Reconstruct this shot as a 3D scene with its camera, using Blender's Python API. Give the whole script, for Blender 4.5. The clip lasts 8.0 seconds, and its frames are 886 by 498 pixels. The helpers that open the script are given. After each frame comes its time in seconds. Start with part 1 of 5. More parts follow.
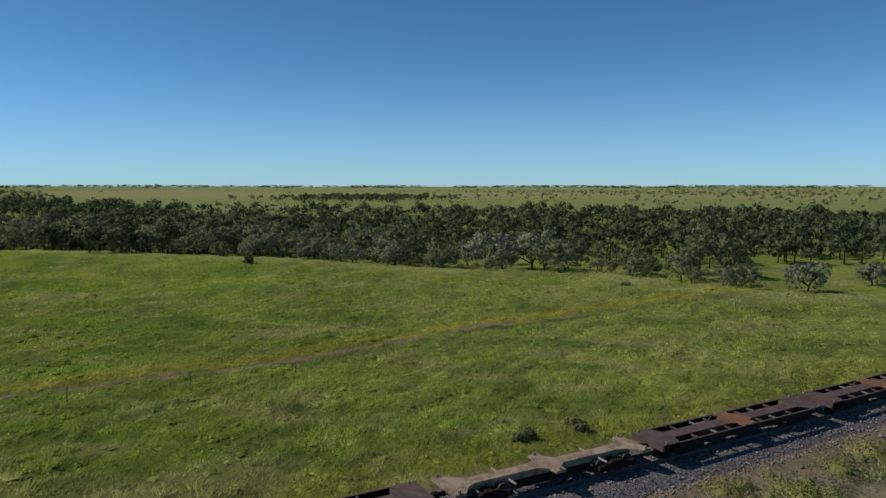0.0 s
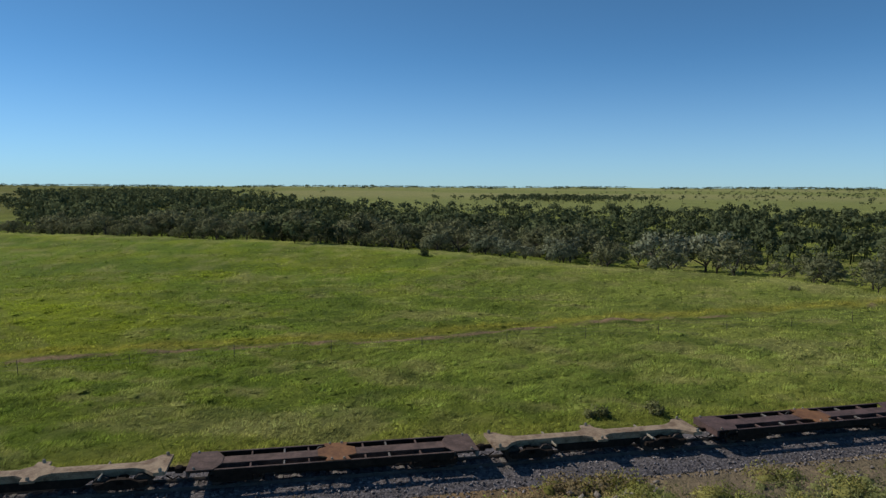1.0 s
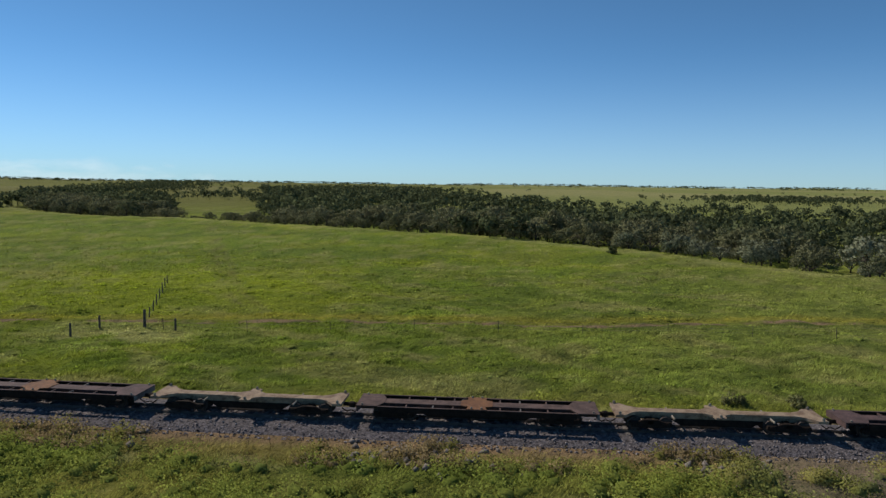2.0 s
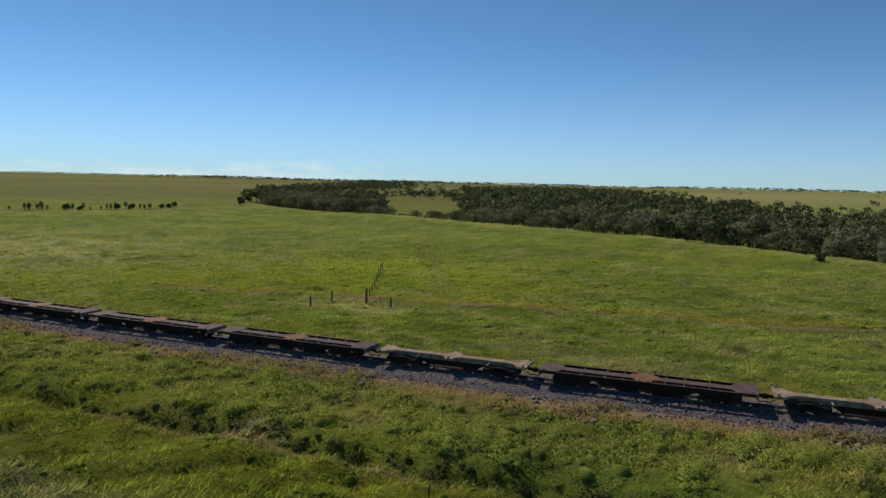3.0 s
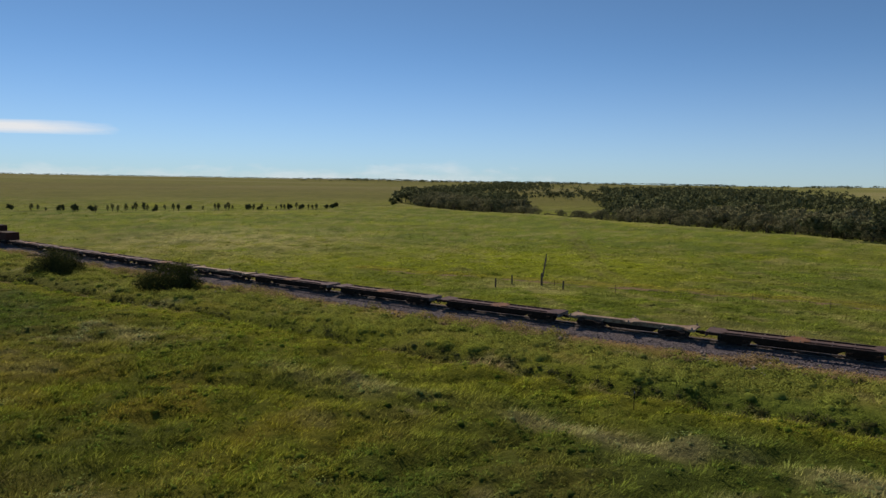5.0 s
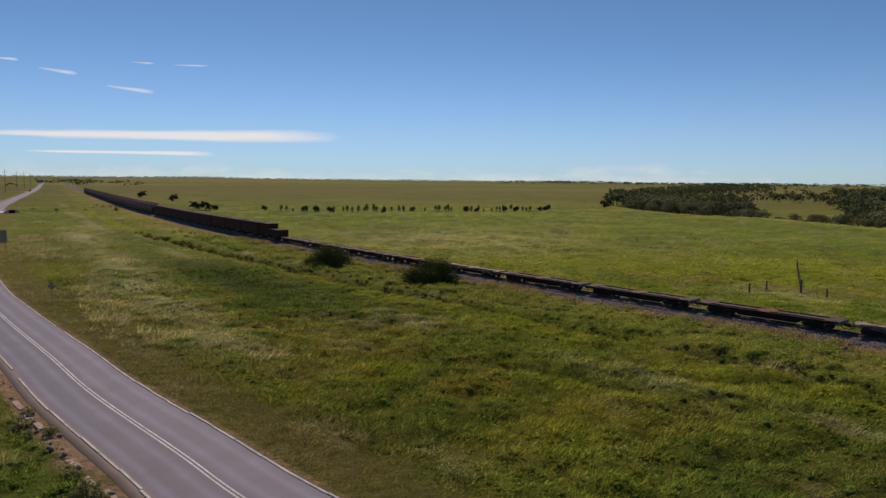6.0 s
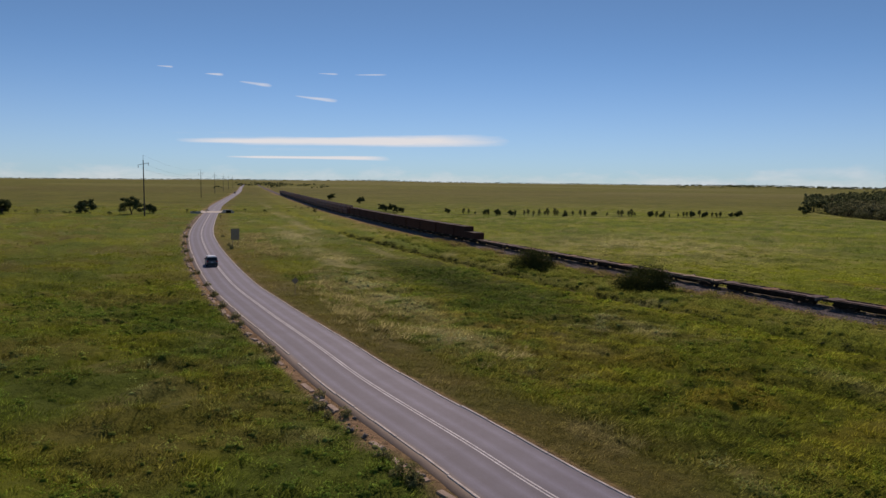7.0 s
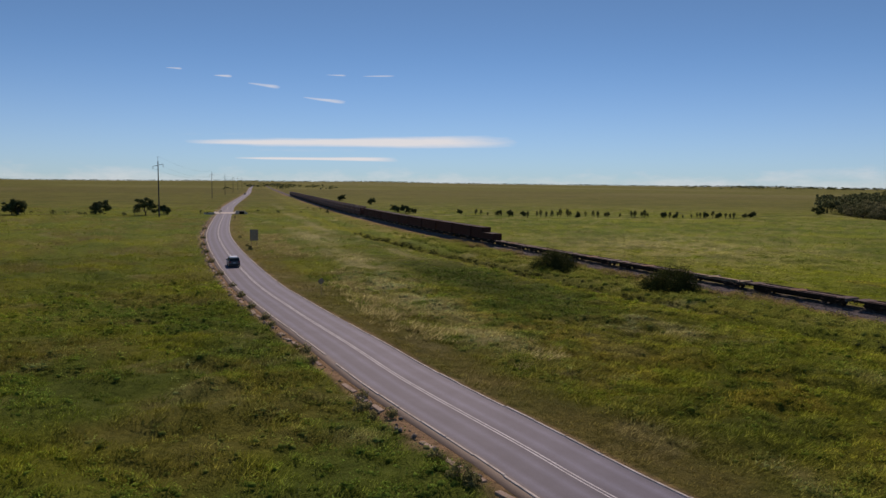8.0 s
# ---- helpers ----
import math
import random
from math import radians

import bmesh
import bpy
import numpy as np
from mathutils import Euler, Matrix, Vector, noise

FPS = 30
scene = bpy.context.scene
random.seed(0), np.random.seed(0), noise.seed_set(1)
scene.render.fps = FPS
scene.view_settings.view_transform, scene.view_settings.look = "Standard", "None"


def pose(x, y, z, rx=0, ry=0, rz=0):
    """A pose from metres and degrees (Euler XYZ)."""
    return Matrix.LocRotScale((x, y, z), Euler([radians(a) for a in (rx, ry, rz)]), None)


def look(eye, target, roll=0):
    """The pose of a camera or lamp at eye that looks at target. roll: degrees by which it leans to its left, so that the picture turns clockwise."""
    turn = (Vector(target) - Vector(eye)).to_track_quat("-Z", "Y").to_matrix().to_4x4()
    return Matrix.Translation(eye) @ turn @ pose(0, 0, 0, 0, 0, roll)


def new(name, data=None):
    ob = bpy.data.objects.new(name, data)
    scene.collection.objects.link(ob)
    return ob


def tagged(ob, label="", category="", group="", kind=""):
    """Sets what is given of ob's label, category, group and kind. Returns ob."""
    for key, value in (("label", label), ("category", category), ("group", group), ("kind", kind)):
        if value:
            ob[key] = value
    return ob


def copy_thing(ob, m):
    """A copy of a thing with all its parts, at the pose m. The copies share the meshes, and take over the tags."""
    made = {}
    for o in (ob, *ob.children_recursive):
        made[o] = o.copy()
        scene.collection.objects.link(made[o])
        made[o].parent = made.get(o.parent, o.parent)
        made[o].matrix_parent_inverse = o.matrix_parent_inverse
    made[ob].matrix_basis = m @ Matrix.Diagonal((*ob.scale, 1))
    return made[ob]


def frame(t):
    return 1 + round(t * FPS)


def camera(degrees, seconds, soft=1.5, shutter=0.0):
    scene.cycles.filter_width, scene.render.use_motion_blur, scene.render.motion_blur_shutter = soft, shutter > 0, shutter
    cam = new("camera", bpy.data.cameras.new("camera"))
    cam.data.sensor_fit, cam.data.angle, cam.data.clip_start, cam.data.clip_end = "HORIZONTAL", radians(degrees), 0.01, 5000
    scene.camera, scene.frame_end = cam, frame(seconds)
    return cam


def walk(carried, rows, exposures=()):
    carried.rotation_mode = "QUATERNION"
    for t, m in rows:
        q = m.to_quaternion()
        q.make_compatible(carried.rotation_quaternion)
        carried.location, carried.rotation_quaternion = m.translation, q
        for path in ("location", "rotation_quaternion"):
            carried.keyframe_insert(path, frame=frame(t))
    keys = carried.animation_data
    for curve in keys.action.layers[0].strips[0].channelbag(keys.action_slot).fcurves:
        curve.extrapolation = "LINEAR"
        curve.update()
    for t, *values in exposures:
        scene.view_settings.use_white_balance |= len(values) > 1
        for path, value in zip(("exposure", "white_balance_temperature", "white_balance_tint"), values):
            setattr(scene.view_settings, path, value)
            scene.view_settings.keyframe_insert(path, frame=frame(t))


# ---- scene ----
cam = camera(63.9, 8.0, soft=1.4)
# seconds, x, y, z, yaw, pitch, roll
PATH = [
    (0.0, 43.40, 28.90, 15.36, -89.38, -5.04, -0.03),
    (0.5, 41.59, 24.81, 15.15, -81.20, -5.01, -0.06),
    (1.0, 39.25, 20.96, 14.95, -73.08, -5.00, -0.26),
    (1.2, 38.28, 19.53, 14.88, -69.81, -5.05, -0.33),
    (2.3, 33.80, 13.46, 14.60, -51.71, -5.25, -0.94),
    (2.5, 32.62, 12.27, 14.56, -48.56, -5.26, -1.09),
    (3.0, 29.42, 9.26, 14.55, -40.67, -5.36, -1.28),
    (3.5, 26.32, 6.15, 14.53, -36.66, -5.43, -1.35),
    (4.0, 23.04, 3.55, 14.48, -34.58, -5.44, -1.33),
    (5.3, 14.06, 0.14, 14.24, -26.08, -5.45, -0.65),
    (5.5, 12.62, 0.03, 14.24, -22.52, -5.46, -0.53),
    (6.0, 8.84, -0.07, 14.22, -13.97, -5.43, -0.54),
    (6.5, 5.23, -0.06, 14.23, -6.47, -5.33, -0.64),
    (7.0, 2.38, -0.07, 14.29, -0.59, -5.28, -0.67),
    (7.5, 0.65, -0.07, 14.23, 0.03, -5.20, -0.65),
    (8.0, 0.00, 0.00, 14.20, 0.00, -5.20, -0.63),
]
walk(cam, [(t, pose(x, y, z, 90 + pitch, roll, yaw)) for t, x, y, z, yaw, pitch, roll in PATH],
     exposures=[(0.0, -0.02, 6800, 10), (1.2, 0.03, 6900, 12), (3.0, 0.02, 7450, 18), (4.0, -0.03, 7700, 21), (6.0, -0.16, 8100, 28), (8.0, -0.27, 8150, 30)])

# ---------------------------------------------------------------- light
SUN_AZIMUTH, SUN_ELEVATION = radians(2), radians(43)
world = bpy.data.worlds.new("sky")
scene.world = world
world.use_nodes = True
wn = world.node_tree.nodes
sky = wn.new("ShaderNodeTexSky")
sky.sky_type = "NISHITA"
sky.sun_disc = False
sky.sun_elevation, sky.sun_rotation = SUN_ELEVATION, SUN_AZIMUTH
sky.altitude, sky.air_density, sky.dust_density, sky.ozone_density = 3500, 0.60, 0.0, 4.4
wn["Background"].inputs["Strength"].default_value = 0.12
clear_air = wn.new("ShaderNodeMix")
clear_air.data_type, clear_air.blend_type = "RGBA", "MULTIPLY"
clear_air.inputs[0].default_value, clear_air.inputs[7].default_value = 1.0, (0.67, 1.12, 1.14, 1)
world.node_tree.links.new(sky.outputs["Color"], clear_air.inputs[6])
world.node_tree.links.new(clear_air.outputs[2], wn["Background"].inputs["Color"])
sun = new("sun", bpy.data.lights.new("sun", "SUN"))
sun.data.energy, sun.data.angle, sun.data.color = 3.2, radians(0.53), (1.0, 0.95, 0.86)
sun_way = Vector((math.sin(SUN_AZIMUTH) * math.cos(SUN_ELEVATION), math.cos(SUN_AZIMUTH) * math.cos(SUN_ELEVATION), math.sin(SUN_ELEVATION)))
sun.matrix_world = look(tuple(sun_way * 200), (0, 0, 0))

# ---------------------------------------------------------------- small tools
rng = np.random.default_rng(7)
LATTICE = [np.random.default_rng(100 + k).random((256, 256)) for k in range(6)]


def vnoise(x, y, size, k=0):
    """Smooth noise in 0..1 over the plan, with features about size metres wide."""
    u, v = np.asarray(x, float) / size + 57.3 * k, np.asarray(y, float) / size + 31.7 * k
    i, j = np.floor(u).astype(int), np.floor(v).astype(int)
    fu, fv = u - i, v - j
    fu, fv = fu * fu * (3 - 2 * fu), fv * fv * (3 - 2 * fv)
    t = LATTICE[k % 6]
    a, b = t[i & 255, j & 255], t[(i + 1) & 255, j & 255]
    c, d = t[i & 255, (j + 1) & 255], t[(i + 1) & 255, (j + 1) & 255]
    return (a * (1 - fu) + b * fu) * (1 - fv) + (c * (1 - fu) + d * fu) * fv


def fbm(x, y, size, k=0):
    return (vnoise(x, y, size, k) * 0.55 + vnoise(x, y, size * 0.47, k + 1) * 0.28 + vnoise(x, y, size * 0.21, k + 2) * 0.17)


def step(a, b, x):
    t = np.clip((np.asarray(x, float) - a) / (b - a), 0, 1)
    return t * t * (3 - 2 * t)


def smooth_line(points, n=12):
    """A smooth curve through the points of the plan, as a dense polyline."""
    cp = np.array(points, float)
    a = np.vstack([2 * cp[0] - cp[1], cp, 2 * cp[-1] - cp[-2]])
    out = []
    for i in range(1, len(a) - 2):
        p0, p1, p2, p3 = a[i - 1:i + 3]
        for u in np.arange(n) / n:
            out.append(0.5 * (2 * p1 + (p2 - p0) * u + (2 * p0 - 5 * p1 + 4 * p2 - p3) * u * u + (3 * p1 - p0 - 3 * p2 + p3) * u ** 3))
    out.append(cp[-1])
    return np.array(out)


class Line:
    """A curve in the plan: distance along it, and offset to the right of it."""

    def __init__(self, points, n=12):
        self.p = smooth_line(points, n)
        self.s = np.r_[0, np.cumsum(np.hypot(*np.diff(self.p, axis=0).T))]

    def at(self, s, off=0.0):
        s = np.asarray(s, float)
        x, y = np.interp(s, self.s, self.p[:, 0]), np.interp(s, self.s, self.p[:, 1])
        e = 1.5
        tx = np.interp(s + e, self.s, self.p[:, 0]) - np.interp(s - e, self.s, self.p[:, 0])
        ty = np.interp(s + e, self.s, self.p[:, 1]) - np.interp(s - e, self.s, self.p[:, 1])
        r = np.hypot(tx, ty)
        tx, ty = tx / r, ty / r
        return x + off * ty, y - off * tx, np.arctan2(ty, tx)

    def coords(self, x, y):
        x, y = np.asarray(x, float).ravel(), np.asarray(y, float).ravel()
        best = np.full(x.shape, 1e18)
        ss, mm = np.zeros(x.shape), np.zeros(x.shape)
        for i in range(len(self.p) - 1):
            ax, ay = self.p[i]
            dx, dy = self.p[i + 1] - self.p[i]
            l = math.hypot(dx, dy)
            dx, dy = dx / l, dy / l
            u = np.clip((x - ax) * dx + (y - ay) * dy, 0, l)
            ex, ey = x - ax - u * dx, y - ay - u * dy
            d2 = ex * ex + ey * ey
            m = d2 < best
            best[m] = d2[m]
            ss[m] = self.s[i] + u[m]
            side = dy * ex - dx * ey
            mm[m] = (np.sqrt(d2) * np.where(side >= 0, 1, -1))[m]
        return ss, mm


TRACK = Line([(172.5, -119), (149.6, -86), (126.9, -52.7), (104.3, -19.4), (83.4, 14.8), (64, 49.8), (46.1, 85.6), (29.6, 122.1), (14.2, 159.2),
              (-0.1, 196.9), (-13.5, 235), (-32.1, 293.1), (-54, 365), (-86, 480), (-150, 715), (-270, 1165), (-500, 2020)], 6)
S0 = float(TRACK.coords([149.6], [-86])[0][0])      # distances along the track count from here
ROAD = Line([(60, -56), (30, -6), (15.5, 18.5), (7.8, 31.3), (4.3, 37.8), (-2.5, 50), (-8.1, 61.5), (-17.3, 80), (-27.9, 103.2), (-47, 152.5),
             (-64.5, 204), (-88.5, 286), (-112, 370), (-135, 456), (-262, 960), (-400, 1480), (-560, 2100)], 6)
CREEK = Line([(120, -140), (135, -60), (143, -30), (150, -13), (165, 0), (172, 18), (181, 40), (195, 66), (207, 98), (215, 145), (213, 190),
              (211, 258), (203, 322), (214, 385), (260, 470), (420, 640)], 5)
CATTLE = Line([(62, 104), (74, 88), (90.7, 67.5), (98, 55), (107.5, 41), (117.3, 28.7), (127.6, 15.2), (136, 2.7), (147.6, -13), (165, -34)], 6)
GULLY = Line([(-420, 235), (-260, 268), (-140, 300), (-96, 330), (-30, 350), (20, 328), (60, 323), (100, 325), (135, 331), (160, 356), (190, 372), (240, 380)], 5)

WHEEL_TRACK = Line([(90, 76), (98, 89.8), (111, 107), (128.3, 129.4), (160, 171), (197.6, 220.6)], 5)
OLD_DRAIN = Line([(-108, 118), (-96, 128), (-86.5, 139), (-86, 160), (-88, 176)], 5)


def shape(x, y, road=None, track=None, creek=None):
    """The ground's height over the plan."""
    x, y = np.asarray(x, float), np.asarray(y, float)
    rs, rm = road if road else ROAD.coords(x, y)
    ts, tm = track if track else TRACK.coords(x, y)
    _, cm = creek if creek else CREEK.coords(x, y)
    ts = ts - S0
    calm = step(4.0, 11.0, np.abs(rm)) * step(3.5, 9.0, np.abs(tm))
    z = ((fbm(x, y, 26, 0) - 0.5) * 0.9 + (fbm(x, y, 5.5, 2) - 0.5) * 0.28) * calm - 0.02
    u, v = 0.86 * x - 0.5 * y, 0.5 * x + 0.86 * y
    lumps = 0.42 * np.abs(2 * vnoise(u * 0.6, v, 2.2, 1) - 1) ** 0.7 + 0.38 * np.abs(2 * vnoise(u * 0.7, v, 3.9, 3) - 1) ** 0.7 + 0.2 * vnoise(x, y, 0.95, 5)
    rough = 1.0 + 0.5 * (tm < -16) + 0.8 * step(-5, -10, rm) + 0.35 * (tm < -16) * step(10, 16, rm)
    z = z + 0.72 * rough * (lumps - 0.5) * step(3.6, 5.5, np.abs(rm)) * (1 - 0.7 * (rm > 0) * step(13, 7, rm)) * step(3.5, 5.5, np.abs(tm))
    inside = step(0, 16, cm) * (1 - 0.5 * step(110, 260, cm))
    z = z - 2.4 * inside
    along = step(40, 80, ts) * (1 - step(330, 380, ts))
    z = z - 0.80 * along * np.exp(-((tm + 16.6 + (ts > 200) * (ts - 200) * 0.03) / 1.1) ** 2) + 0.30 * along * np.exp(-((tm + 13.6) / 1.6) ** 2)
    r = np.hypot(x, y)
    az = np.degrees(np.arctan2(x, y))
    z = z + 11 * step(900, 4500, r) + 8 * step(1200, 4200, r) * np.exp(-((az + 4) / 17) ** 2) + 8 * step(1500, 4500, r) * (vnoise(az * 10, r * 0.05, 60, 3))
    return z


def height(x, y):
    return float(shape(np.array([x]), np.array([y]))[0])


LUSH, YELLOW, DARK, DRY = np.array((0.168, 0.240, 0.042)), np.array((0.265, 0.305, 0.038)), np.array((0.100, 0.148, 0.034)), np.array((0.42, 0.41, 0.20))
OLIVE, SOIL, BROWN, FAR = np.array((0.225, 0.225, 0.058)), np.array((0.27, 0.19, 0.125)), np.array((0.27, 0.215, 0.085)), np.array((0.172, 0.182, 0.054))


def blob(x, y, cx, cy, rx, ry, turn=0.0):
    a = radians(turn)
    u, v = (x - cx) * math.cos(a) + (y - cy) * math.sin(a), -(x - cx) * math.sin(a) + (y - cy) * math.cos(a)
    return np.exp(-((u / rx) ** 2 + (v / ry) ** 2))


def pigment(x, y):
    """The plants' and the soil's own colour over the plan; and how bare the soil is."""
    x, y = np.asarray(x, float), np.asarray(y, float)
    rs, rm = ROAD.coords(x, y)
    ts, tm = TRACK.coords(x, y)
    ts = ts - S0
    _, km = CATTLE.coords(x, y)
    _, cm = CREEK.coords(x, y)
    n1, n2, n3 = fbm(x, y, 46, 1), fbm(x, y, 12, 3), fbm(x, y, 3.2, 5)
    n4 = fbm(x * 0.55 + y * 0.15, y, 6.5, 4)
    c = np.tile(LUSH, (x.size, 1))

    def mix(col, w):
        nonlocal c
        w = np.clip(w, 0, 1)[:, None]
        c = c * (1 - w) + col * w

    meadow = (tm > 0).astype(float)
    mix(YELLOW, (0.75 - 0.30 * meadow) * step(0.46, 0.66, n1))
    mix(DARK, (0.35 + 0.12 * (tm < 0) * (rm > 0)) * step(0.50, 0.36, n2))
    mix(YELLOW, 0.5 * step(0.56, 0.70, n2))
    mix(OLIVE, (0.55 - 0.3 * meadow) * step(0.50, 0.64, n4))
    mix(DRY, (0.60 - 0.3 * meadow) * step(0.58, 0.74, n3) * step(0.40, 0.6, n4))
    # the meadow beyond the line
    mix(np.array((0.29, 0.325, 0.105)), 0.70 * meadow * step(80, 10, y) * step(75, 100, x) * (0.55 + 0.6 * n2))
    mix(YELLOW, 0.65 * np.maximum(blob(x, y, 98, 98, 26, 22, 40), blob(x, y, 62, 112, 26, 18)) * (0.5 + n2))
    mix(DRY, 0.95 * blob(x, y, 55, 168, 34, 34, 60) * step(0.30, 0.54, n3))
    mix(DRY, 0.9 * blob(x, y, 75, 77, 9, 4.5, -60) * step(0.30, 0.50, n3))
    mix(OLIVE, 0.7 * step(1.0, 3.0, tm) * (1 - step(4, 11, tm)) * meadow)
    mix(DRY, 0.55 * np.exp(-((cm + 2) / 4.0) ** 2))
    drifts, rank = fbm(x, y * 0.5, 2.6, 2), fbm(x * 0.9 + 40, y * 0.5, 3.0, 0)
    mix(np.array((0.31, 0.30, 0.135)), 0.60 * meadow * step(0.54, 0.70, drifts))
    mix(DARK * 0.95, 0.50 * meadow * step(0.46, 0.32, rank))
    mix(YELLOW * np.array((0.92, 1.04, 0.9)), 0.6 * np.maximum(blob(x, y, 98, 98, 24, 20, 40), blob(x, y, 66, 110, 22, 14)) * (0.4 + n2))
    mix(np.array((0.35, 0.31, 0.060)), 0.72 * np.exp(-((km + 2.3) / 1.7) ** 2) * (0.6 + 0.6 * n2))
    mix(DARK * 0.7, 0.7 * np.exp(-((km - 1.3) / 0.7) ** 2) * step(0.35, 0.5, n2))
    # between the line and the road
    near = 1 - meadow
    mix(BROWN, 0.75 * near * step(-7.5, -5.0, tm) * (0.45 + n3))
    mix(OLIVE * 0.95, 0.6 * near * step(-15, -12, tm) * (1 - step(-9, -6, tm)))
    mix(YELLOW * 1.05, 1.0 * near * np.exp(-((tm + 19.8) / 1.8) ** 2) * step(60, 90, ts))
    mix(np.array((0.33, 0.29, 0.045)), 0.75 * np.maximum(blob(x, y, 6, 72, 7, 26, 24), blob(x, y, 22, 48, 6, 16, 30)) * step(0.40, 0.55, n3))
    mix(DRY * 1.2, 0.95 * np.maximum(np.maximum(blob(x, y, -5, 92, 3.4, 22, 24), blob(x, y, -16, 128, 4.0, 24, 20)), np.maximum(blob(x, y, 4, 66, 2.6, 8, 26), blob(x, y, -35, 190, 4, 30, 18))) * step(0.30, 0.50, n3))
    mix(DRY, 0.8 * np.exp(-((tm + 27.0 + 3 * (n1 - 0.5)) / 1.6) ** 2) * near * step(0.40, 0.55, n2))
    mix(DARK * 0.9, 1.0 * blob(x, y, 4, 106, 4.5, 24, 22) * (0.6 + n2))
    mix(BROWN * 0.95, 0.6 * step(2.6, 3.4, rm) * (1 - step(5.5, 10, rm)) * (0.6 + 0.7 * n2))
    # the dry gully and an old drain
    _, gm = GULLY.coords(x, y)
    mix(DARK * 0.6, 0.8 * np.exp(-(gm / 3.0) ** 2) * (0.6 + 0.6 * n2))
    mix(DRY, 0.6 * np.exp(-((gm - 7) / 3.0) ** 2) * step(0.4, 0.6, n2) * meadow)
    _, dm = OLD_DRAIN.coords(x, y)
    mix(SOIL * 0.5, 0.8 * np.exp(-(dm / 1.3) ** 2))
    # left of the road
    left = step(-4, -9, rm)
    mix(YELLOW * 0.9, 0.45 * left * step(0.46, 0.62, n2))
    mix(OLIVE * 0.9, 0.6 * left * step(0.46, 0.62, n4))
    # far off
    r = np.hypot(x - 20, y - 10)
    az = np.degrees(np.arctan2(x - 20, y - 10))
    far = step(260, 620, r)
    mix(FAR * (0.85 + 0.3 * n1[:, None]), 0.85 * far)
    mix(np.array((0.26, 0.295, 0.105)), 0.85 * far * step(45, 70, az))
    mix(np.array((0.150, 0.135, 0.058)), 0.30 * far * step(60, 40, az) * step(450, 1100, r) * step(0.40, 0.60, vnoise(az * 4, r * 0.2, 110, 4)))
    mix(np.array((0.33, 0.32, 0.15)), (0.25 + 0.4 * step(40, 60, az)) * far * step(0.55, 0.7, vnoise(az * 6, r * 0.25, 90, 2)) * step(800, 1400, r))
    c = c * (1 + meadow * (1 - far) * (0.01 + 0.10 * step(35, 100, y) * (1 - 0.6 * step(60, 30, x))))[:, None]
    c[:, 0] *= 1 - 0.02 * meadow * (1 - far)
    c[:, 2] *= 1 - 0.16 * meadow * (1 - far)
    c = c * (1 + 0.16 * near * step(95, 160, y))[:, None]
    # darker colour beside the road's bend, and a vehicle track through the meadow
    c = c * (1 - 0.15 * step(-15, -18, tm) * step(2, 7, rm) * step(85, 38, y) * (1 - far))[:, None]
    _, wm = WHEEL_TRACK.coords(x, y)
    mix(np.array((0.21, 0.20, 0.085)), 0.55 * np.exp(-((np.abs(wm) - 0.9) / 0.55) ** 2) * step(0.38, 0.52, n2))
    # bare soil
    bare = np.zeros(x.size)
    bare = np.maximum(bare, 1.0 * np.exp(-(km / 0.66) ** 4) * step(0.34, 0.50, n3 + 0.04))
    bare = np.maximum(bare, 0.7 * near * np.exp(-((tm + 17.6 + (ts > 200) * (ts - 200) * 0.03) / 0.9) ** 2) * step(0.42, 0.60, n2) * step(60, 90, ts) * (1 - step(300, 340, ts)))
    spoil = blob(x, y, 84, 4, 7, 22, 32)
    bare = np.maximum(bare, 0.9 * step(0.25, 0.6, spoil) * near * step(-13, -9, tm) * step(0.30, 0.5, n2 + 0.12))
    bare = np.maximum(bare, step(-5.0, -4.3, rm) * (1 - step(-3.3, -3.0, rm)))
    bare = np.maximum(bare, step(2.9, 3.1, rm) * (1 - step(3.4, 3.9, rm)) * 0.8)
    bare = np.maximum(bare, step(-4.6, -3.4, tm) * (1 - step(3.0, 4.4, tm)) * 0.9)
    mix(np.array((0.25, 0.215, 0.19)), 0.8 * bare * step(0.2, 0.5, spoil))
    mix(SOIL * (0.75 + 0.5 * n3[:, None]) * (1 + 0.35 * step(-6, -4, rm) * (1 - step(-3, 0, rm)))[:, None], bare * (1 - 0.65 * step(0.2, 0.5, spoil) * near))
    return c, bare


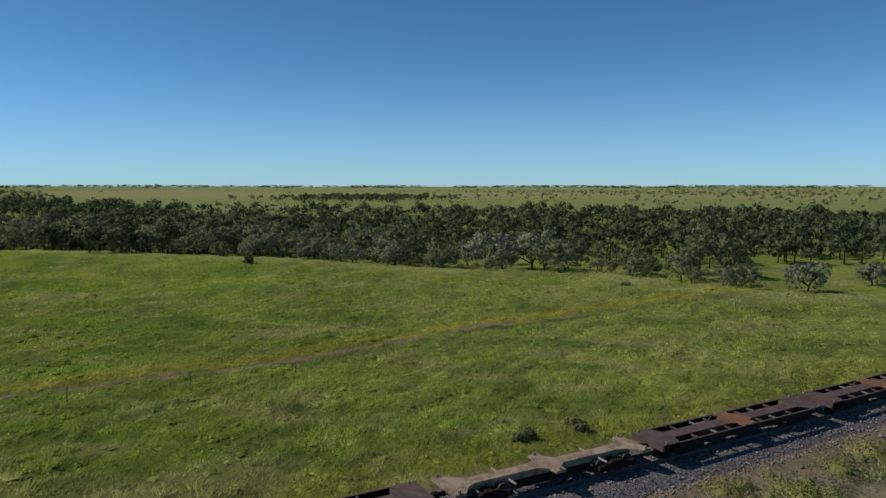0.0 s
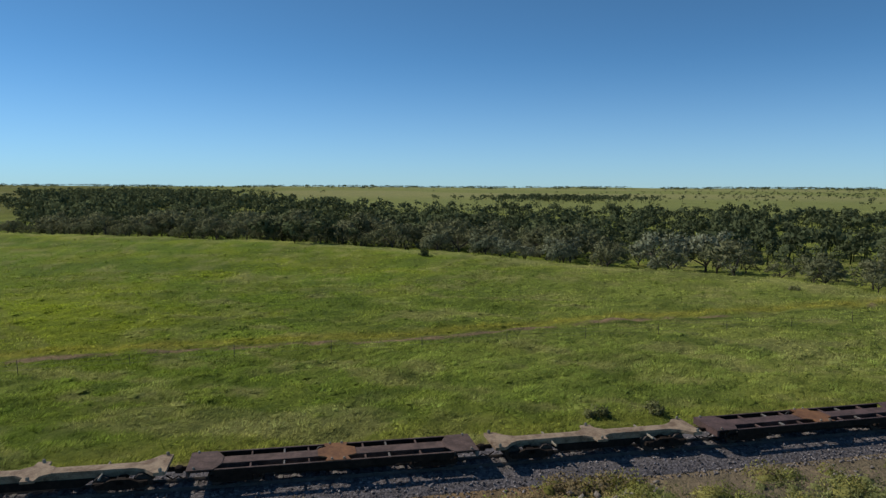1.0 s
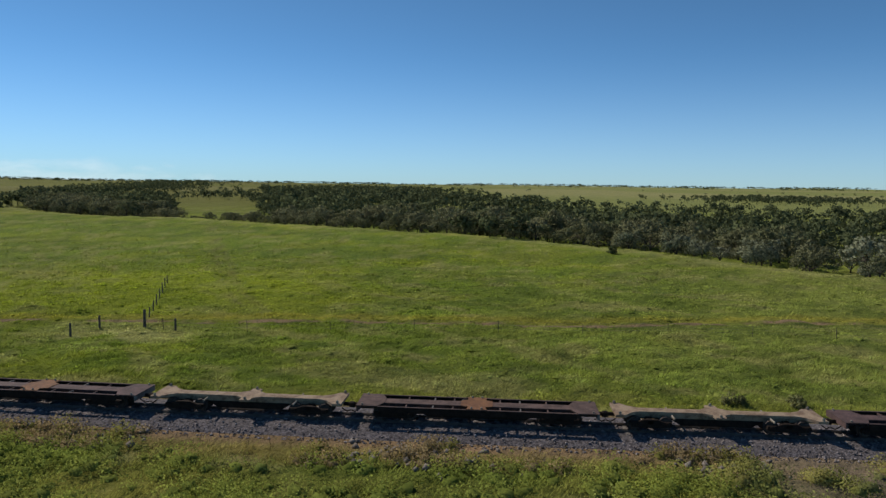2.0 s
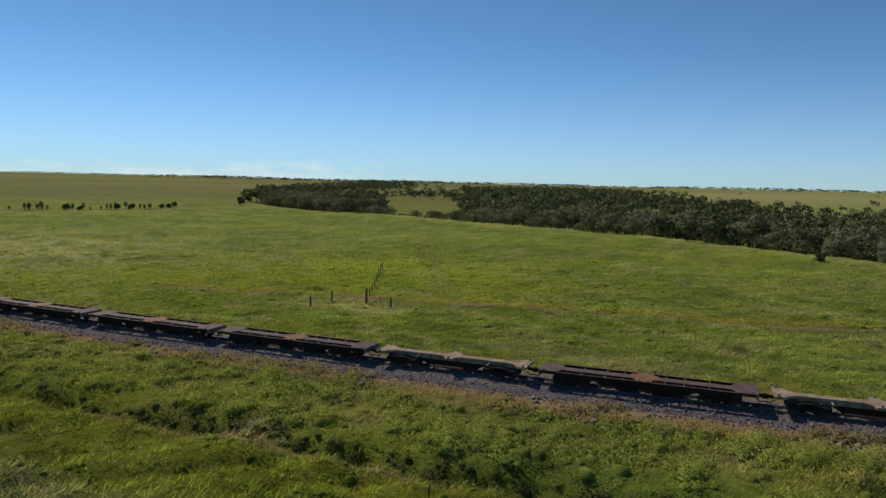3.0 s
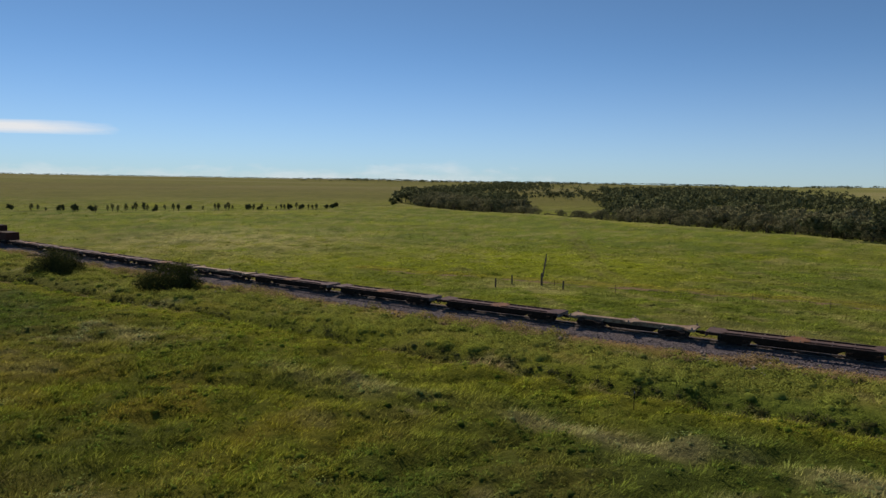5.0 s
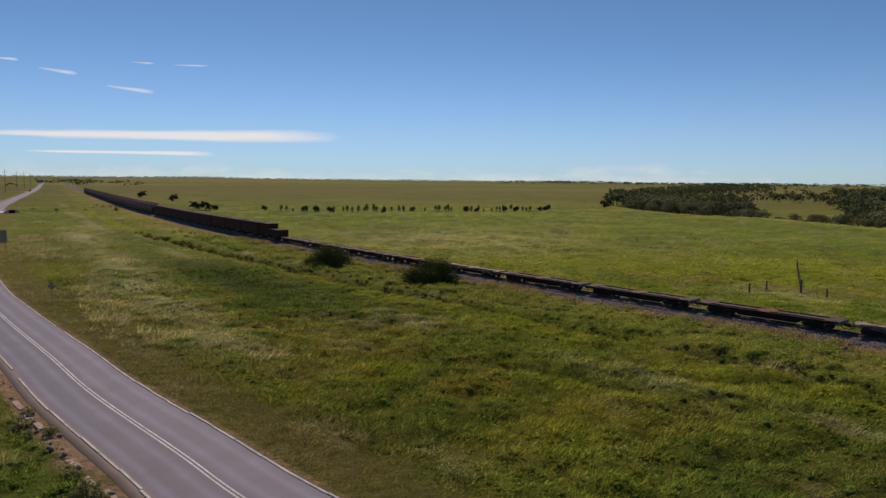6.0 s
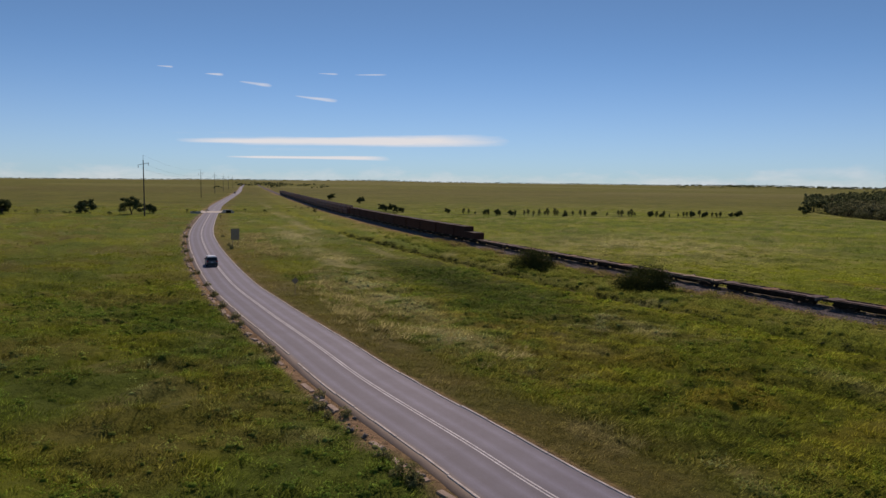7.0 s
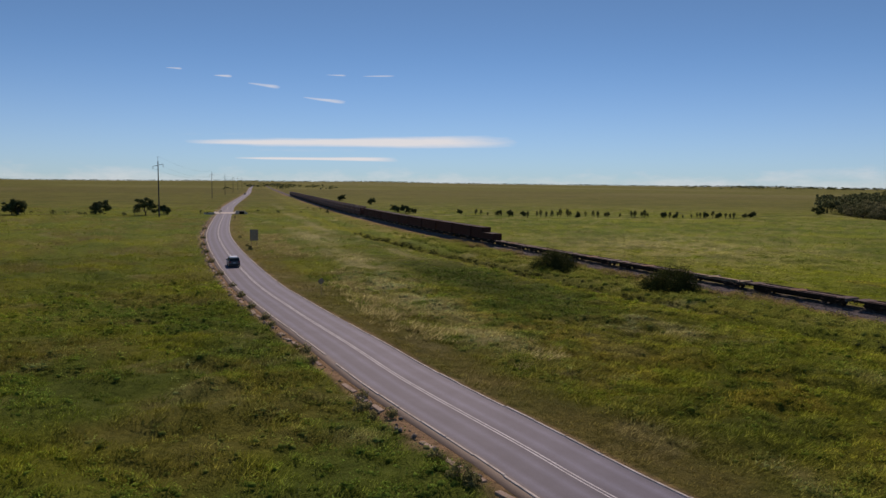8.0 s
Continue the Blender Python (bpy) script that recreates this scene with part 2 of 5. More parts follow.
def raw_mesh(name, verts, tris, colour=None, normal=None):
    """A mesh from arrays of corners and triangles; where normals are given, each triangle turns its face to its own."""
    if normal is not None:
        v, f, m = np.asarray(verts, float).reshape(-1, 3), np.asarray(tris).reshape(-1, 3).copy(), np.asarray(normal).reshape(-1, 3)
        face = np.cross(v[f[:, 1]] - v[f[:, 0]], v[f[:, 2]] - v[f[:, 0]])
        wrong = (face * m[f[:, 0]]).sum(1) < 0
        f[wrong] = f[wrong][:, [0, 2, 1]]
        verts, tris = v, f
    verts, tris = np.asarray(verts, np.float32).reshape(-1, 3), np.asarray(tris, np.int32).reshape(-1, 3)
    me = bpy.data.meshes.new(name)
    me.vertices.add(len(verts))
    me.vertices.foreach_set("co", verts.ravel())
    me.loops.add(tris.size)
    me.loops.foreach_set("vertex_index", tris.ravel())
    me.polygons.add(len(tris))
    me.polygons.foreach_set("loop_start", np.arange(0, tris.size, 3, dtype=np.int32))
    me.polygons.foreach_set("loop_total", np.full(len(tris), 3, np.int32))
    if colour is not None:
        a = me.attributes.new("pigment", "FLOAT_COLOR", "POINT")
        a.data.foreach_set("color", np.c_[colour, np.ones(len(colour))].astype(np.float32).ravel())
    if normal is not None:
        n = np.asarray(normal, np.float32).reshape(-1, 3)
        n = n / (np.linalg.norm(n, axis=1)[:, None] + 1e-9)
        me.attributes.new("custom_normal", "FLOAT_VECTOR", "POINT").data.foreach_set("vector", n.ravel())
    me.update(calc_edges=True)
    return me


class Shape:
    """Collects the corners and faces of one mesh."""

    def __init__(self):
        self.v, self.f = [], []

    def add(self, verts, faces, m=None):
        k = len(self.v)
        for p in verts:
            self.v.append(tuple(m @ Vector(p)) if m else tuple(p))
        self.f += [tuple(k + i for i in f) for f in faces]
        return self

    def box(self, x, y, z, sx, sy, sz, bevel=0.0, m=None):
        """A box about (x, y, z), its upright and top edges chamfered."""
        b = min(bevel, sx * 0.45, sy * 0.45, sz * 0.45)
        hx, hy, hz = sx / 2, sy / 2, sz / 2
        if b <= 0:
            vs = [(x + i * hx, y + j * hy, z + k * hz) for k in (-1, 1) for i, j in ((-1, -1), (1, -1), (1, 1), (-1, 1))]
            fs = [(3, 2, 1, 0), (4, 5, 6, 7), (0, 1, 5, 4), (1, 2, 6, 5), (2, 3, 7, 6), (3, 0, 4, 7)]
            return self.add(vs, fs, m)

        def ring(ax, ay, zz):
            return [(x - ax + b, y - ay, zz), (x + ax - b, y - ay, zz), (x + ax, y - ay + b, zz), (x + ax, y + ay - b, zz),
                    (x + ax - b, y + ay, zz), (x - ax + b, y + ay, zz), (x - ax, y + ay - b, zz), (x - ax, y - ay + b, zz)]
        vs = ring(hx, hy, z - hz) + ring(hx, hy, z + hz - b) + ring(hx - b * 0.7, hy - b * 0.7, z + hz)
        fs = [tuple(range(7, -1, -1)), tuple(range(16, 24))]
        for r in (0, 8):
            fs += [(r + i, r + (i + 1) % 8, r + 8 + (i + 1) % 8, r + 8 + i) for i in range(8)]
        return self.add(vs, fs, m)

    def tube(self, points, radii, n=8, caps=True):
        """A round bar along points, with a radius at each."""
        pts = [Vector(p) for p in points]
        k, vs, fs = len(pts), [], []
        for i, p in enumerate(pts):
            d = (pts[min(i + 1, k - 1)] - pts[max(i - 1, 0)]).normalized()
            u = d.cross(Vector((0, 0, 1)) if abs(d.z) < 0.9 else Vector((1, 0, 0))).normalized()
            w = d.cross(u)
            for j in range(n):
                a = 2 * math.pi * j / n
                vs.append(p + (u * math.cos(a) + w * math.sin(a)) * radii[i])
        for i in range(k - 1):
            fs += [(i * n + j, (i + 1) * n + j, (i + 1) * n + (j + 1) % n, i * n + (j + 1) % n) for j in range(n)]
        if caps:
            fs += [tuple(range(n)), tuple((k - 1) * n + j for j in range(n - 1, -1, -1))]
        return self.add(vs, fs)

    def prism(self, outline, axis, a, b, m=None):
        """An outline extruded from a to b along x, y or z."""
        n = len(outline)
        put = {"x": lambda p, t: (t, p[0], p[1]), "y": lambda p, t: (p[0], t, p[1]), "z": lambda p, t: (p[0], p[1], t)}[axis]
        vs = [put(p, a) for p in outline] + [put(p, b) for p in outline]
        fs = [tuple(range(n - 1, -1, -1)), tuple(range(n, 2 * n))] + [(i, (i + 1) % n, n + (i + 1) % n, n + i) for i in range(n)]
        return self.add(vs, fs, m)

    def mesh(self, name, smooth=False):
        me = bpy.data.meshes.new(name)
        me.from_pydata(self.v, [], self.f)
        bm = bmesh.new()
        bm.from_mesh(me)
        bmesh.ops.recalc_face_normals(bm, faces=bm.faces)
        bm.to_mesh(me)
        bm.free()
        if smooth:
            me.polygons.foreach_set("use_smooth", [True] * len(me.polygons))
        return me


def part(name, made, material, parent, label="", m=None, smooth=False):
    """One mesh object under a thing or a part."""
    me = made.mesh(name, smooth) if isinstance(made, Shape) else made
    if material and not me.materials:
        me.materials.append(material)
    ob = new(name, me)
    ob.parent = parent
    if m:
        ob.matrix_basis = m
    return tagged(ob, label) if label else ob


def thing(name, label, category, group="", kind="", m=None, data=None):
    ob = new(name, data)
    if m:
        ob.matrix_basis = m
    return tagged(ob, label, category, group, kind)


# ---------------------------------------------------------------- materials
def material(name):
    m = bpy.data.materials.new(name)
    m.use_nodes = True
    nt = m.node_tree
    return m, nt, nt.nodes["Principled BSDF"]


def node(nt, kind, **values):
    n = nt.nodes.new(kind)
    for k, v in values.items():
        n.inputs[k.replace("_", " ")].default_value = v
    return n


def noise_node(nt, scale, detail=4.0, rough=0.6, world_space=True):
    n = node(nt, "ShaderNodeTexNoise", Scale=scale, Detail=detail, Roughness=rough)
    src = nt.nodes.new("ShaderNodeNewGeometry").outputs["Position"] if world_space else nt.nodes.new("ShaderNodeTexCoord").outputs["Object"]
    nt.links.new(src, n.inputs["Vector"])
    return n.outputs["Fac"]


def ramp(nt, fac, a, b, lo=0.35, hi=0.65):
    r = nt.nodes.new("ShaderNodeValToRGB")
    r.color_ramp.elements[0].position, r.color_ramp.elements[1].position = lo, hi
    r.color_ramp.elements[0].color, r.color_ramp.elements[1].color = (*a, 1), (*b, 1)
    nt.links.new(fac, r.inputs["Fac"])
    return r.outputs["Color"]


def blend(nt, a, b, fac, kind="MIX"):
    n = nt.nodes.new("ShaderNodeMix")
    n.data_type, n.blend_type = "RGBA", kind
    for i, v in ((6, a), (7, b), (0, fac)):
        if isinstance(v, (int, float)):
            n.inputs[i].default_value = v
        elif isinstance(v, tuple):
            n.inputs[i].default_value = (*v, 1)
        else:
            nt.links.new(v, n.inputs[i])
    return n.outputs[2]


def bump(nt, bsdf, fac, strength, distance):
    b = node(nt, "ShaderNodeBump", Strength=strength, Distance=distance)
    nt.links.new(fac, b.inputs["Height"])
    nt.links.new(b.outputs["Normal"], bsdf.inputs["Normal"])


def plain(name, a, b, scale=3.0, rough=0.7, metal=0.0, fine=40.0, relief=0.3, depth=0.01, world_space=False):
    """Two tones in broad stains, darker and lighter in a fine grain, with relief."""
    m, nt, bsdf = material(name)
    broad = ramp(nt, noise_node(nt, scale, 5, 0.65, world_space), a, b)
    grain = ramp(nt, noise_node(nt, fine, 3, 0.6, world_space), (0.72, 0.72, 0.72), (1.0, 1.0, 1.0))
    nt.links.new(blend(nt, broad, grain, 1.0, "MULTIPLY"), bsdf.inputs["Base Color"])
    bsdf.inputs["Roughness"].default_value, bsdf.inputs["Metallic"].default_value = rough, metal
    bsdf.inputs["Specular IOR Level"].default_value = 0.15 if rough > 0.7 else 0.4
    if relief:
        bump(nt, bsdf, noise_node(nt, fine, 3, 0.6, world_space), relief, depth)
    return m


def rusty(name, paint, rust=(0.10, 0.045, 0.025), amount=0.5, rough=0.75):
    """Old paint over steel, broken by rust and dust."""
    m, nt, bsdf = material(name)
    worn = ramp(nt, noise_node(nt, 1.6, 6, 0.7, False), (0, 0, 0), (1, 1, 1), amount - 0.12, amount + 0.12)
    base = blend(nt, rust, paint, worn)
    dust = ramp(nt, noise_node(nt, 14, 4, 0.7, False), (0.7, 0.7, 0.7), (1.12, 1.08, 1.0))
    nt.links.new(blend(nt, base, dust, 1.0, "MULTIPLY"), bsdf.inputs["Base Color"])
    bsdf.inputs["Roughness"].default_value = rough
    bsdf.inputs["Specular IOR Level"].default_value = 0.2
    bump(nt, bsdf, noise_node(nt, 22, 4, 0.6, False), 0.25, 0.01)
    return m


def plants(name, colour=None, spread=0.45, through_light=0.45, hue=None):
    """Blades or leaves: some light passes through, and each differs a little."""
    m, nt, bsdf = material(name)
    nt.nodes.remove(bsdf)
    out = nt.nodes["Material Output"]
    if colour is None:
        a = nt.nodes.new("ShaderNodeAttribute")
        a.attribute_name = "pigment"
        base = a.outputs["Color"]
    else:
        info = nt.nodes.new("ShaderNodeObjectInfo")
        base = ramp(nt, info.outputs["Random"], colour, hue or colour, 0.0, 1.0)
    isle = nt.nodes.new("ShaderNodeNewGeometry").outputs["Random Per Island"]
    vary = ramp(nt, isle, (1 - spread,) * 3, (1 + spread, 1 + spread, 1 + spread * 0.6), 0.0, 1.0)
    col = blend(nt, base, vary, 1.0, "MULTIPLY")
    d, t = nt.nodes.new("ShaderNodeBsdfDiffuse"), nt.nodes.new("ShaderNodeBsdfTranslucent")
    mixer = nt.nodes.new("ShaderNodeMixShader")
    mixer.inputs[0].default_value = through_light
    for s in (d, t):
        nt.links.new(col, s.inputs["Color"])
    nt.links.new(d.outputs[0], mixer.inputs[1])
    nt.links.new(t.outputs[0], mixer.inputs[2])
    nt.links.new(mixer.outputs[0], out.inputs["Surface"])
    return m


def ground_material():
    m, nt, bsdf = material("grassland")
    a = nt.nodes.new("ShaderNodeAttribute")
    a.attribute_name = "pigment"
    big = ramp(nt, noise_node(nt, 0.035, 5, 0.7), (0.78, 0.80, 0.80), (1.18, 1.14, 1.1), 0.3, 0.7)
    tuft = ramp(nt, noise_node(nt, 0.9, 6, 0.75), (0.62, 0.66, 0.62), (1.3, 1.25, 1.2), 0.32, 0.68)
    col = blend(nt, blend(nt, a.outputs["Color"], big, 1.0, "MULTIPLY"), tuft, 1.0, "MULTIPLY")
    nt.links.new(col, bsdf.inputs["Base Color"])
    bsdf.inputs["Roughness"].default_value = 1.0
    bsdf.inputs["Specular IOR Level"].default_value = 0.05
    bump(nt, bsdf, noise_node(nt, 1.3, 6, 0.75), 1.0, 0.55)
    return m


M_GROUND = ground_material()
M_GRASS = plants("grass_blades", None, 0.07, 0.2)
M_WEED = plants("weed_leaves", None, 0.06, 0.28)
M_LEAF = plants("gum_leaves", (0.132, 0.150, 0.082), 0.16, 0.22, (0.200, 0.210, 0.124))
M_LEAF_GREY = plants("grey_leaves", (0.170, 0.195, 0.128), 0.16, 0.2, (0.235, 0.26, 0.182))
M_LEAF_DARK = plants("dark_leaves", (0.052, 0.068, 0.024), 0.3, 0.2, (0.066, 0.082, 0.032))
M_LEAF_SCRUB = plants("scrub_leaves", (0.074, 0.098, 0.044), 0.2, 0.2, (0.105, 0.132, 0.062))
M_LEAF_VERGE = plants("verge_leaves", (0.185, 0.200, 0.090), 0.3, 0.25, (0.26, 0.265, 0.14))
M_LEAF_FAR = plants("far_leaves", (0.094, 0.118, 0.063), 0.2, 0.2)
M_BARK = plain("bark", (0.05, 0.042, 0.034), (0.115, 0.10, 0.082), 2.0, 0.9, fine=18, depth=0.03)
M_WOOD = plain("weathered_wood", (0.07, 0.06, 0.05), (0.17, 0.15, 0.13), 3.0, 0.9)
M_STEEL = plain("dark_steel", (0.012, 0.009, 0.007), (0.034, 0.023, 0.017), 3.0, 0.8, 0.0)
M_WHEEL = plain("wheel_steel", (0.03, 0.025, 0.022), (0.08, 0.06, 0.05), 6.0, 0.6, 0.2)
M_RAIL = plain("rail_steel", (0.06, 0.045, 0.035), (0.12, 0.10, 0.085), 2.0, 0.6, 0.1)
M_WIRE = plain("fence_wire", (0.20, 0.19, 0.18), (0.30, 0.28, 0.26), 2.0, 0.5, 0.8, relief=0)
M_RUST = rusty("rust_deck", (0.152, 0.104, 0.092), (0.080, 0.055, 0.047), 0.50)
M_ORANGE = rusty("orange_rust", (0.250, 0.125, 0.060), (0.120, 0.060, 0.036), 0.46)
M_MAROON = rusty("maroon_deck", (0.138, 0.090, 0.087), (0.075, 0.052, 0.048), 0.50)
M_TAN = rusty("tan_deck", (0.36, 0.28, 0.20), (0.16, 0.105, 0.07), 0.46)
M_PALE = rusty("pale_deck", (0.33, 0.30, 0.25), (0.20, 0.155, 0.11), 0.42)
M_GREYPAINT = rusty("grey_paint", (0.19, 0.19, 0.19), (0.09, 0.07, 0.055), 0.42)
M_BOX = rusty("container_paint", (0.095, 0.030, 0.022), (0.060, 0.026, 0.018), 0.45)
M_HOPPER = rusty("hopper_paint", (0.110, 0.034, 0.030), (0.055, 0.022, 0.018), 0.45)
M_HOPPER_PALE = rusty("hopper_ribs", (0.62, 0.40, 0.36), (0.24, 0.12, 0.10), 0.47)
M_BALLAST = plain("ballast", (0.055, 0.050, 0.052), (0.235, 0.215, 0.222), 5.0, 0.95, fine=9, relief=1.0, depth=0.12, world_space=True)
M_STONE = plain("ballast_stones", (0.04, 0.035, 0.036), (0.46, 0.42, 0.41), 3.0, 0.95, fine=14, world_space=True)
M_ROCK = plain("pale_rock", (0.17, 0.145, 0.125), (0.34, 0.31, 0.275), 1.5, 0.95, fine=12, depth=0.03, world_space=True)
M_SLEEPER = plain("sleeper", (0.12, 0.11, 0.105), (0.23, 0.215, 0.20), 3.0, 0.95)
M_CONCRETE = plain("old_concrete", (0.34, 0.26, 0.21), (0.50, 0.41, 0.34), 0.6, 0.9, fine=9, world_space=True)
M_WHITE = plain("white_concrete", (0.46, 0.43, 0.39), (0.72, 0.69, 0.65), 0.8, 0.85, fine=9, world_space=True)
M_PAINT = plain("line_paint", (0.46, 0.48, 0.52), (0.70, 0.74, 0.80), 0.9, 0.7, fine=12, relief=0, world_space=True)
M_ZINC = plain("galvanised_sheet", (0.33, 0.23, 0.15), (0.44, 0.33, 0.23), 3.0, 0.7, 0.0)
M_RUBBER = plain("rubber", (0.015, 0.015, 0.016), (0.03, 0.03, 0.03), 4.0, 0.85)


def asphalt_material():
    m, nt, bsdf = material("asphalt")
    a = nt.nodes.new("ShaderNodeAttribute")
    a.attribute_name = "pigment"
    stain = ramp(nt, noise_node(nt, 0.35, 5, 0.7), (0.80, 0.80, 0.82), (1.15, 1.13, 1.12), 0.3, 0.7)
    chip = ramp(nt, noise_node(nt, 26, 3, 0.7), (0.72, 0.72, 0.72), (1.2, 1.2, 1.2), 0.3, 0.7)
    nt.links.new(blend(nt, blend(nt, a.outputs["Color"], stain, 1.0, "MULTIPLY"), chip, 1.0, "MULTIPLY"), bsdf.inputs["Base Color"])
    bsdf.inputs["Roughness"].default_value = 0.70
    bsdf.inputs["Specular IOR Level"].default_value = 0.4
    bump(nt, bsdf, noise_node(nt, 34, 3, 0.7), 0.5, 0.01)
    return m


M_ASPHALT = asphalt_material()


def glossy(name, colour, rough, metal=0.0, coat=0.0):
    m, nt, bsdf = material(name)
    nt.links.new(ramp(nt, noise_node(nt, 2.0, 4, 0.6, False), tuple(c * 0.85 for c in colour), tuple(min(1, c * 1.1) for c in colour)), bsdf.inputs["Base Color"])
    bsdf.inputs["Roughness"].default_value, bsdf.inputs["Metallic"].default_value, bsdf.inputs["Coat Weight"].default_value = rough, metal, coat
    return m


M_SILVER = glossy("silver_car_paint", (0.72, 0.72, 0.72), 0.4, 0.1, 0.4)
M_CARGLASS = glossy("dark_car_glass", (0.02, 0.022, 0.025), 0.08)
M_BLACK = glossy("black_plastic", (0.02, 0.02, 0.02), 0.6)
M_TAIL = glossy("red_lamp_lens", (0.35, 0.02, 0.02), 0.25)
M_PORCELAIN = glossy("insulator", (0.20, 0.12, 0.08), 0.3)

# ---------------------------------------------------------------- ground
def build_ground():
    ox, oy = 25.0, 15.0
    ang = np.radians(np.r_[np.linspace(-48, 132, 440), np.linspace(132, 312, 62)[1:-1]])
    rad = np.r_[0.05, np.arange(4, 112, 0.62), 112 * (4900 / 112) ** np.linspace(0, 1, 118)]
    A, Rr = np.meshgrid(ang, rad)
    x, y = (ox + Rr * np.sin(A)).ravel(), (oy + Rr * np.cos(A)).ravel()
    z = shape(x, y)
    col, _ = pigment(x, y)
    # sheet colour lowered for thatch and for the shade between tufts
    thatch_shade = 0.84 + 0.06 * step(110, 230, np.hypot(x - ox, y - oy))
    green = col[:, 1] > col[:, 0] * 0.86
    thatch_shade = np.where(TRACK.coords(x, y)[1] < -16, thatch_shade - 0.17, thatch_shade)
    col = col * np.where(green, thatch_shade, 1.0)[:, None]
    n, k = len(ang), len(rad)
    i, j = np.meshgrid(np.arange(k - 1), np.arange(n), indexing="ij")
    a, b = i * n + j, i * n + (j + 1) % n
    c, d = (i + 1) * n + (j + 1) % n, (i + 1) * n + j
    tris = np.concatenate([np.stack([a, c, b], -1).reshape(-1, 3), np.stack([a, d, c], -1).reshape(-1, 3)])
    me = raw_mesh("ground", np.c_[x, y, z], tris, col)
    me.polygons.foreach_set("use_smooth", [True] * len(me.polygons))
    me.materials.append(M_GROUND)
    return tagged(new("ground", me), "green and straw-coloured grassland plain with worn bare patches", "ground", kind="structure")


ground = build_ground()


def strip(name, line, s, offs, zs, mat, parent=None, colour=None, ragged=0.0):
    """A band laid along a line: offsets across it, heights above the ground there."""
    s = np.asarray(s, float)
    x0, y0, _ = line.at(s)
    base = shape(x0, y0)
    rows = []
    for o, z in zip(offs, zs):
        wob = ragged * (vnoise(s, np.full(s.shape, o * 7.0), 2.5, 4) - 0.5) if ragged else 0.0
        x, y, _ = line.at(s, o + wob)
        rows.append(np.c_[x, y, base + z])
    V = np.stack(rows, 1)
    k, n = V.shape[:2]
    i, j = np.meshgrid(np.arange(k - 1), np.arange(n - 1), indexing="ij")
    a, b, c, d = i * n + j, i * n + j + 1, (i + 1) * n + j + 1, (i + 1) * n + j
    tris = np.concatenate([np.stack([a, b, c], -1).reshape(-1, 3), np.stack([a, c, d], -1).reshape(-1, 3)])
    cols = None if colour is None else np.tile(np.asarray(colour, float), (k, 1))
    me = raw_mesh(name, V.reshape(-1, 3), tris, cols)
    me.materials.append(mat)
    ob = new(name, me)
    ob.parent = parent
    return ob


# ---------------------------------------------------------------- road
ROAD_NEAR = float(ROAD.coords([30], [-6])[0][0])
ROAD_BRIDGE = float(ROAD.coords([-97], [318])[0][0])
road_s = np.r_[np.arange(ROAD_NEAR - 40, ROAD_BRIDGE + 100, 2.0), np.linspace(ROAD_BRIDGE + 104, ROAD.s[-1], 160)]
ROAD_OFF = [-3.72, -3.6, -3.1, -2.7, -2.3, -1.9, -1.3, -0.9, -0.4, 0.0, 0.4, 0.9, 1.3, 1.9, 2.3, 2.7, 3.1, 3.2, 3.3]
ROAD_Z = [-0.2, 0.085, 0.10] + [0.115 - 0.002 * abs(o) for o in ROAD_OFF[3:-3]] + [0.10, 0.085, -0.2]
grey = []
for o in ROAD_OFF:
    wheel = math.exp(-((abs(o) - 0.95) / 0.28) ** 2) + math.exp(-((abs(o) - 2.35) / 0.3) ** 2)
    v = 0.086 + 0.060 * wheel + (0.008 if o > 0 else -0.004)
    grey.append((0.17, 0.135, 0.11) if o < -3.05 else (v * 0.93, v * 1.03, v * 1.52))
road = tagged(strip("road", ROAD, road_s, ROAD_OFF, ROAD_Z, M_ASPHALT, None, grey), "worn grey two-lane sealed country road with polished wheel paths", "road", kind="structure")
mark_s = np.arange(ROAD_NEAR - 30, ROAD_BRIDGE + 60, 1.5)
for off in (-0.11, 0.11):
    strip("centre_line", ROAD, mark_s, [off - 0.045, off + 0.045], [0.121, 0.121], M_PAINT, road)
strip("centre_line", ROAD, np.linspace(ROAD_BRIDGE + 60, ROAD.s[-1] - 100, 120), [-0.08, 0.08], [0.121, 0.121], M_PAINT, road)

# concrete edging of the road, one cast length after another
edging = Shape().box(0, 0, 0.01, 2.94, 0.15, 0.26, 0.02).mesh("kerb")
edging.materials.append(M_WHITE)
for side in (-1, 1):
    for q in np.arange(ROAD_NEAR + 4, ROAD_BRIDGE - 14, 3.0):
        if rng.random() < (0.07 if side > 0 else 0.04):
            continue
        x, y, a = ROAD.at(q, side * 3.06 + rng.normal(0, 0.025))
        ob = new("kerb", edging)
        ob.parent = road
        ob.matrix_basis = pose(float(x), float(y), float(rng.normal(-0.002, 0.006)), 0, 0, math.degrees(a) + rng.normal(0, 0.5))
outer = Shape().box(0, 0, 0, 2.3, 0.42, 0.20, 0.04).mesh("kerb_slab")
outer.materials.append(M_CONCRETE)
for q in np.arange(ROAD_NEAR + 4, ROAD_BRIDGE - 16, 2.45):
    if rng.random() < 0.14:
        continue
    x, y, a = ROAD.at(q, -4.25 + rng.normal(0, 0.10))
    ob = new("kerb_slab", outer)
    ob.parent = road
    ob.matrix_basis = pose(float(x), float(y), float(rng.normal(-0.075, 0.02)), rng.normal(0, 2), rng.normal(0, 2), math.degrees(a) + rng.normal(0, 5)) @ Matrix.Diagonal((rng.uniform(0.5, 1.05), rng.uniform(0.7, 1.1), 1, 1))

